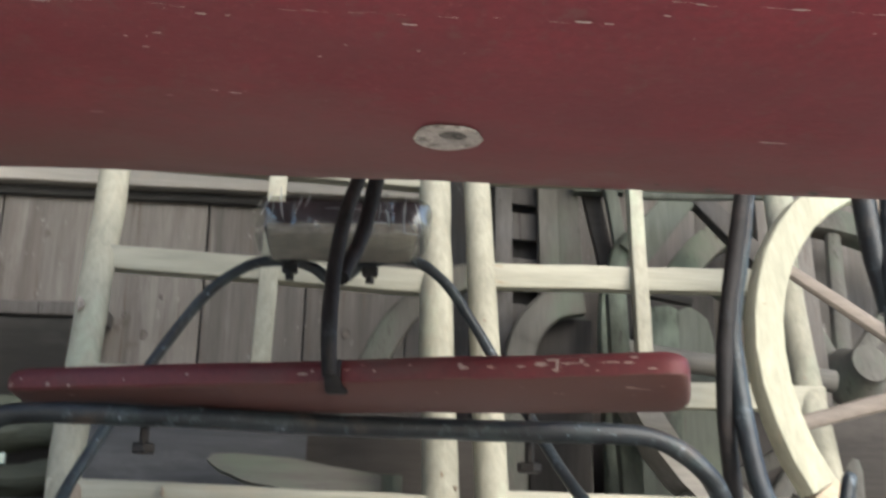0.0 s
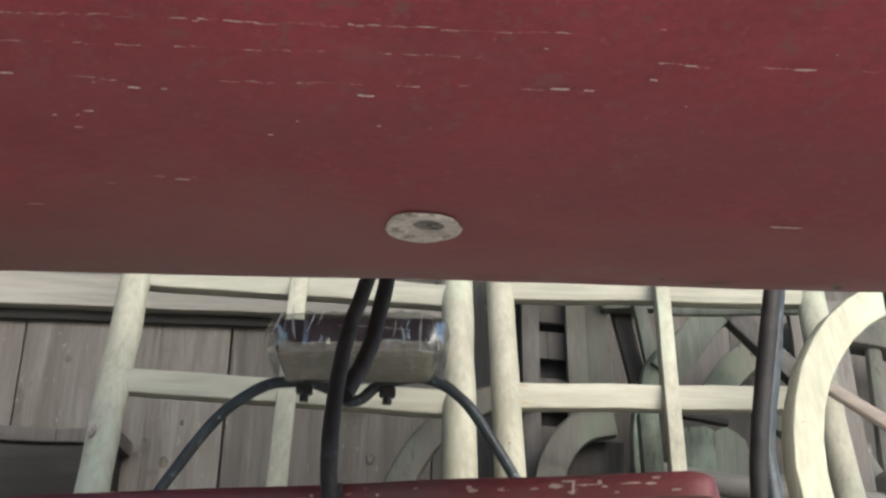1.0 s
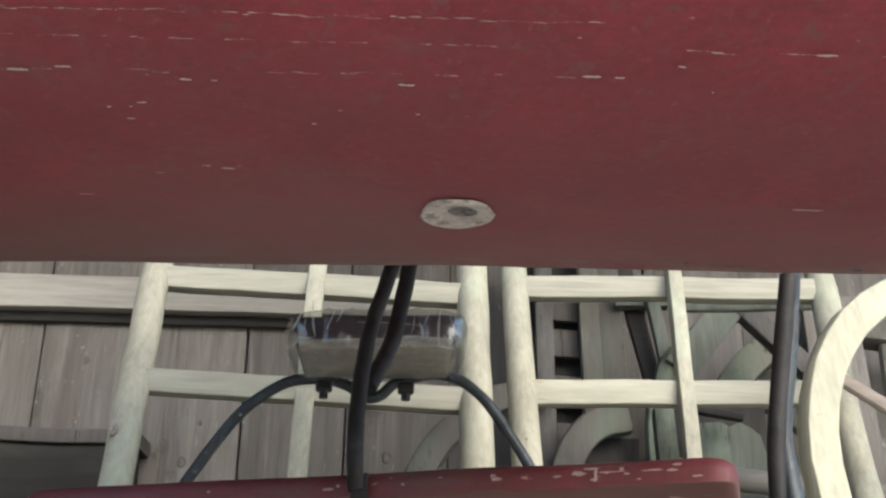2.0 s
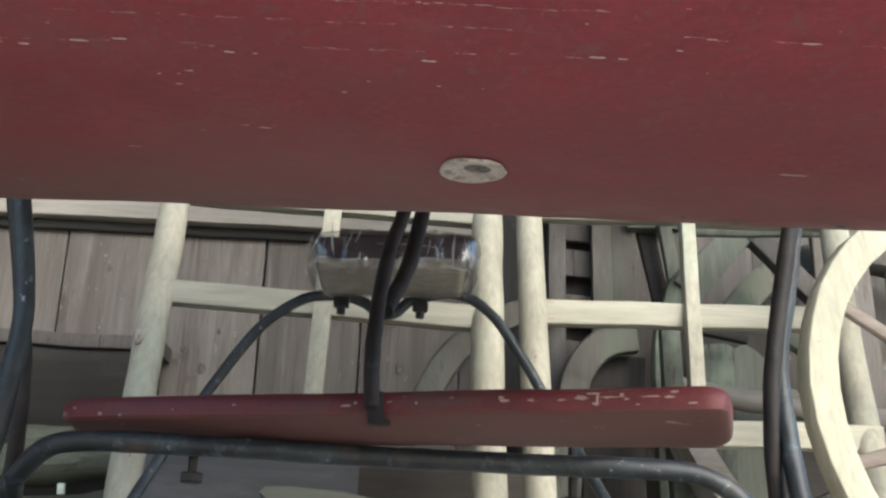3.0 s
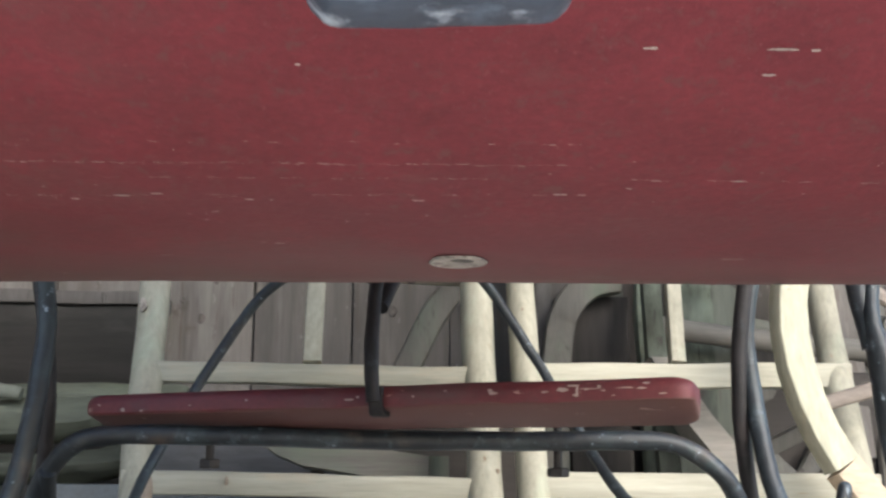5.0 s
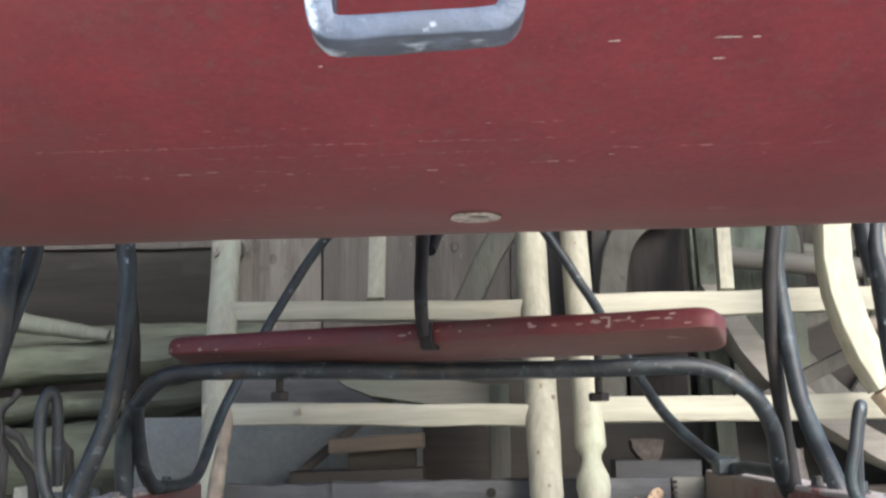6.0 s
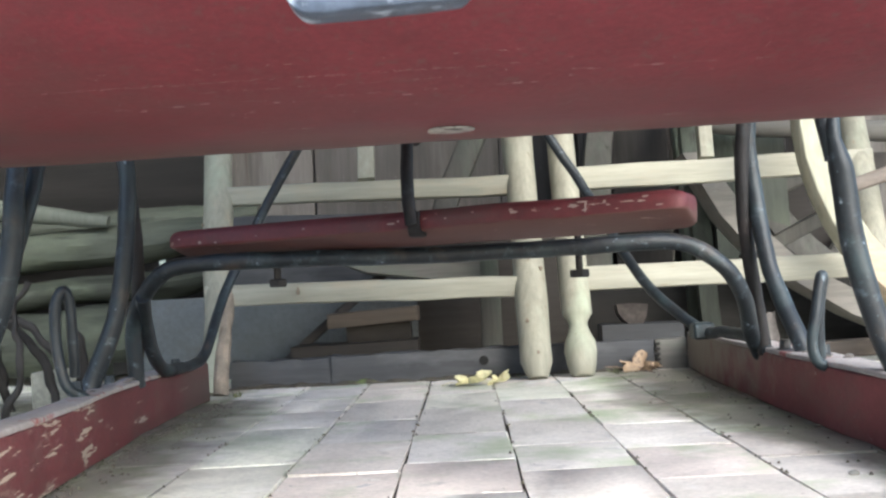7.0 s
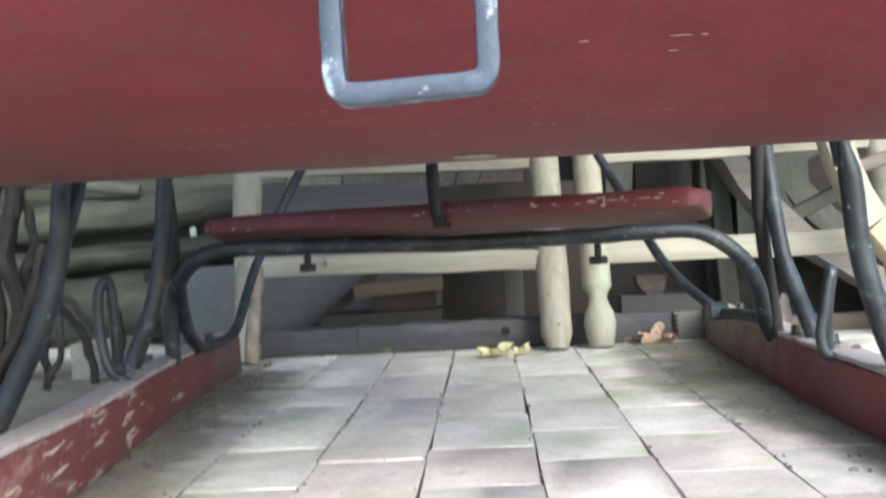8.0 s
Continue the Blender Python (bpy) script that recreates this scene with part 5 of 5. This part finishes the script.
for x, y, s in ((0.489, -0.947, 0.004), (0.538, -0.93, 0.004), (0.463, -1.289, 0.005), (0.50, -0.78, 0.003), (-0.40, -0.55, 0.004)):
    b = bmesh.new()
    bmesh.ops.create_icosphere(b, subdivisions=2, radius=s)
    for v in b.verts:
        v.co = Vector((v.co.x * 1.3 + x, v.co.y + y, v.co.z * 0.6 + s * 0.4)) + noise.noise_vector(v.co * 200) * s * 0.2
    solo("pebble", b, STONE, "small pale pebble on the brick floor", "pebble", "pebbles")


def bark_curl(x, y, z, h, w, rz):
    """A curled flake of bark standing on edge."""
    b = bmesh.new()
    grid = []
    for i in range(7):
        q = i / 6
        row = []
        for k in range(9):
            a = (k / 8 - 0.5) * 2.4
            u = w * (1 - 0.55 * q ** 2 + 0.12 * math.sin(5 * q + 1))
            row.append((u * math.sin(a) * 0.6 + 0.25 * w * q * q, w * 0.4 * math.cos(a), h * q + 0.006 * noise.noise(Vector((k * 0.9, i * 0.8, 3)))))
        grid.append(row)
    for off in (0.0, 0.0025):
        vs = [[b.verts.new((p[0], p[1] - off, p[2])) for p in row] for row in grid]
        for r0, r1 in zip(vs, vs[1:]):
            for k in range(8):
                b.faces.new((r0[k], r0[k + 1], r1[k + 1], r1[k]))
        if off == 0.0:
            first = vs
    rim = [r[0] for r in first] + first[-1][1:] + [r[-1] for r in first[-2::-1]]
    rim2 = [r[0] for r in vs] + vs[-1][1:] + [r[-1] for r in vs[-2::-1]]
    for k in range(len(rim) - 1):
        b.faces.new((rim[k], rim[k + 1], rim2[k + 1], rim2[k]))
    bmesh.ops.recalc_face_normals(b, faces=b.faces)
    ob = solo("bark_flake", b, CLOD, "curled grey flake of bark standing on a runner", "bark")
    ob.matrix_basis = pose(x, y, z, -4, 0, rz)


bark_curl(0.606, -0.47, 0.084, 0.058, 0.034, 20)
for x, y, s in ((0.575, -0.66, 0.007), (0.59, -0.74, 0.009), (0.57, -0.79, 0.006), (0.585, -0.93, 0.008), (0.595, -0.60, 0.008), (0.566, -0.90, 0.006), (-0.475, -0.70, 0.006), (-0.483, -0.66, 0.008), (-0.478, -0.86, 0.006)):
    b = bmesh.new()
    bmesh.ops.create_icosphere(b, subdivisions=2, radius=s)
    for v in b.verts:
        v.co = Vector((v.co.x * 1.2 + x, v.co.y + y, v.co.z * 0.8 + 0.088 + s * 0.3)) + noise.noise_vector(v.co * 160) * s * 0.5
    solo("crumb", b, CLOD, "small grey crumb of dry earth on a runner", "earth crumb", "earth crumbs")


# crumbs of earth and leaf litter along the runners, the beam and the joints
r = random.Random(21)
verts, faces = [], []
for k in range(480):
    u = r.random()
    if k < 230:
        x, y = -0.455 + abs(r.gauss(0, 0.035)), -1.35 + 1.2 * u
        x += 0.05 * max(0, -0.75 - y)
    elif k < 290:
        x, y = 0.54 - abs(r.gauss(0, 0.055)), -1.3 + 1.35 * u
    elif k < 370:
        x, y = -0.45 + 0.95 * u, 0.13 - abs(r.gauss(0, 0.02))
    else:
        x, y = -0.16 + 0.14 * r.randint(-1, 4) + r.gauss(0, 0.003), -1.3 + 1.4 * u
    size = r.uniform(0.0012, 0.0034) * (1.5 if r.random() < 0.06 else 1)
    turn, flat = r.uniform(0, 6.28), r.uniform(0.35, 0.7)
    n0 = len(verts)
    for i in range(5):
        a = turn + i * 1.2566
        q = size * r.uniform(0.7, 1.3)
        verts.append((x + q * math.cos(a), y + q * math.sin(a), 0.0005))
    verts.append((x + r.uniform(-0.3, 0.3) * size, y + r.uniform(-0.3, 0.3) * size, size * flat + 0.0025))
    faces += [(n0 + i, n0 + (i + 1) % 5, n0 + 5) for i in range(5)]
me = bpy.data.meshes.new("earth_litter")
me.from_pydata(verts, [], faces)
me.materials.append(LITTER)
tagged(new("earth_litter", me), "dark crumbs of earth and leaf litter on brick paving", "litter", kind="stuff")


def tuft(x, y, n, h, seed):
    r = random.Random(seed)
    b = bmesh.new()
    for k in range(n):
        a, l = r.uniform(0, 6.28), h * r.uniform(0.5, 1.1)
        o = Vector((x + r.uniform(-1, 1) * 0.012, y + r.uniform(-1, 1) * 0.012, -0.006))
        d = Vector((math.cos(a), math.sin(a), 0))
        s = Vector((-d.y, d.x, 0)) * 0.0016
        p1, p2 = o + d * l * 0.25 + Vector((0, 0, l * 0.7)), o + d * l * 0.7 + Vector((0, 0, l))
        q = [b.verts.new(w) for w in (o - s, o + s, p1 + s, p2, p1 - s)]
        b.faces.new(q)
    solo("grass_tuft", b, GRASS, "small green grass tuft in a brick joint", "grass", kind="stuff", smooth=0)


tuft(-0.335, -0.722, 26, 0.008, 5)
tuft(-0.44, -0.03, 16, 0.02, 6)
tuft(0.40, 0.09, 22, 0.018, 7)

# ---- the bricks ----
rnd = random.Random(11)
near, far = [], []
PROUD = {(-1, -1.028): 0.0028, (0, -1.128): 0.0045, (2, -0.959): 0.0015, (3, -1.028): 0.0015, (3, -0.799): 0.002, (4, -1.151): 0.003, (1, -0.811): 0.002}
for k, x0 in enumerate(COLS):
    ends = list(ENDS.get(k - 16, (rnd.uniform(-1, -0.7),)))
    while ends[0] > -3.5:
        ends.insert(0, ends[0] - PITCH * rnd.uniform(0.93, 1.05))
    while ends[-1] < WALL_Y:
        ends.append(ends[-1] + PITCH * rnd.uniform(0.93, 1.05))
    for a, b in zip(ends, ends[1:]):
        y = (a + b) / 2
        (near if -0.75 < x0 + 0.07 < 0.95 and -1.9 < y < 0.5 else far).append((x0 + 0.07, y, b - a, PROUD.get((k - 16, a), 0.0)))
for x, y, l, lift in near:
    ob = new("brick", rnd.choice(BRICKS))
    ob.matrix_basis = pose(x, y, -0.025 + lift * 0.45 + rnd.uniform(-0.0004, 0.0004), rnd.uniform(-0.1, 0.1) - lift * 70, rnd.uniform(-0.25, 0.25), rnd.choice((0, 180)) + rnd.uniform(-0.4, 0.4)) @ Matrix.Diagonal((1, (l - 0.0025) / 0.235, 1, 1))
    ob.parent = floor
bm = bmesh.new()
for x, y, l, lift in far:
    r = bmesh.ops.create_cube(bm, size=1.0)
    for v in r["verts"]:
        v.co = Vector((x + v.co.x * 0.132, y + v.co.y * (l - 0.006), -0.025 + v.co.z * 0.05))
ob = new("bricks", finish("bricks", bm, BRICK, 0))
ob.parent = floor
tagged(ob, kind="stuff")
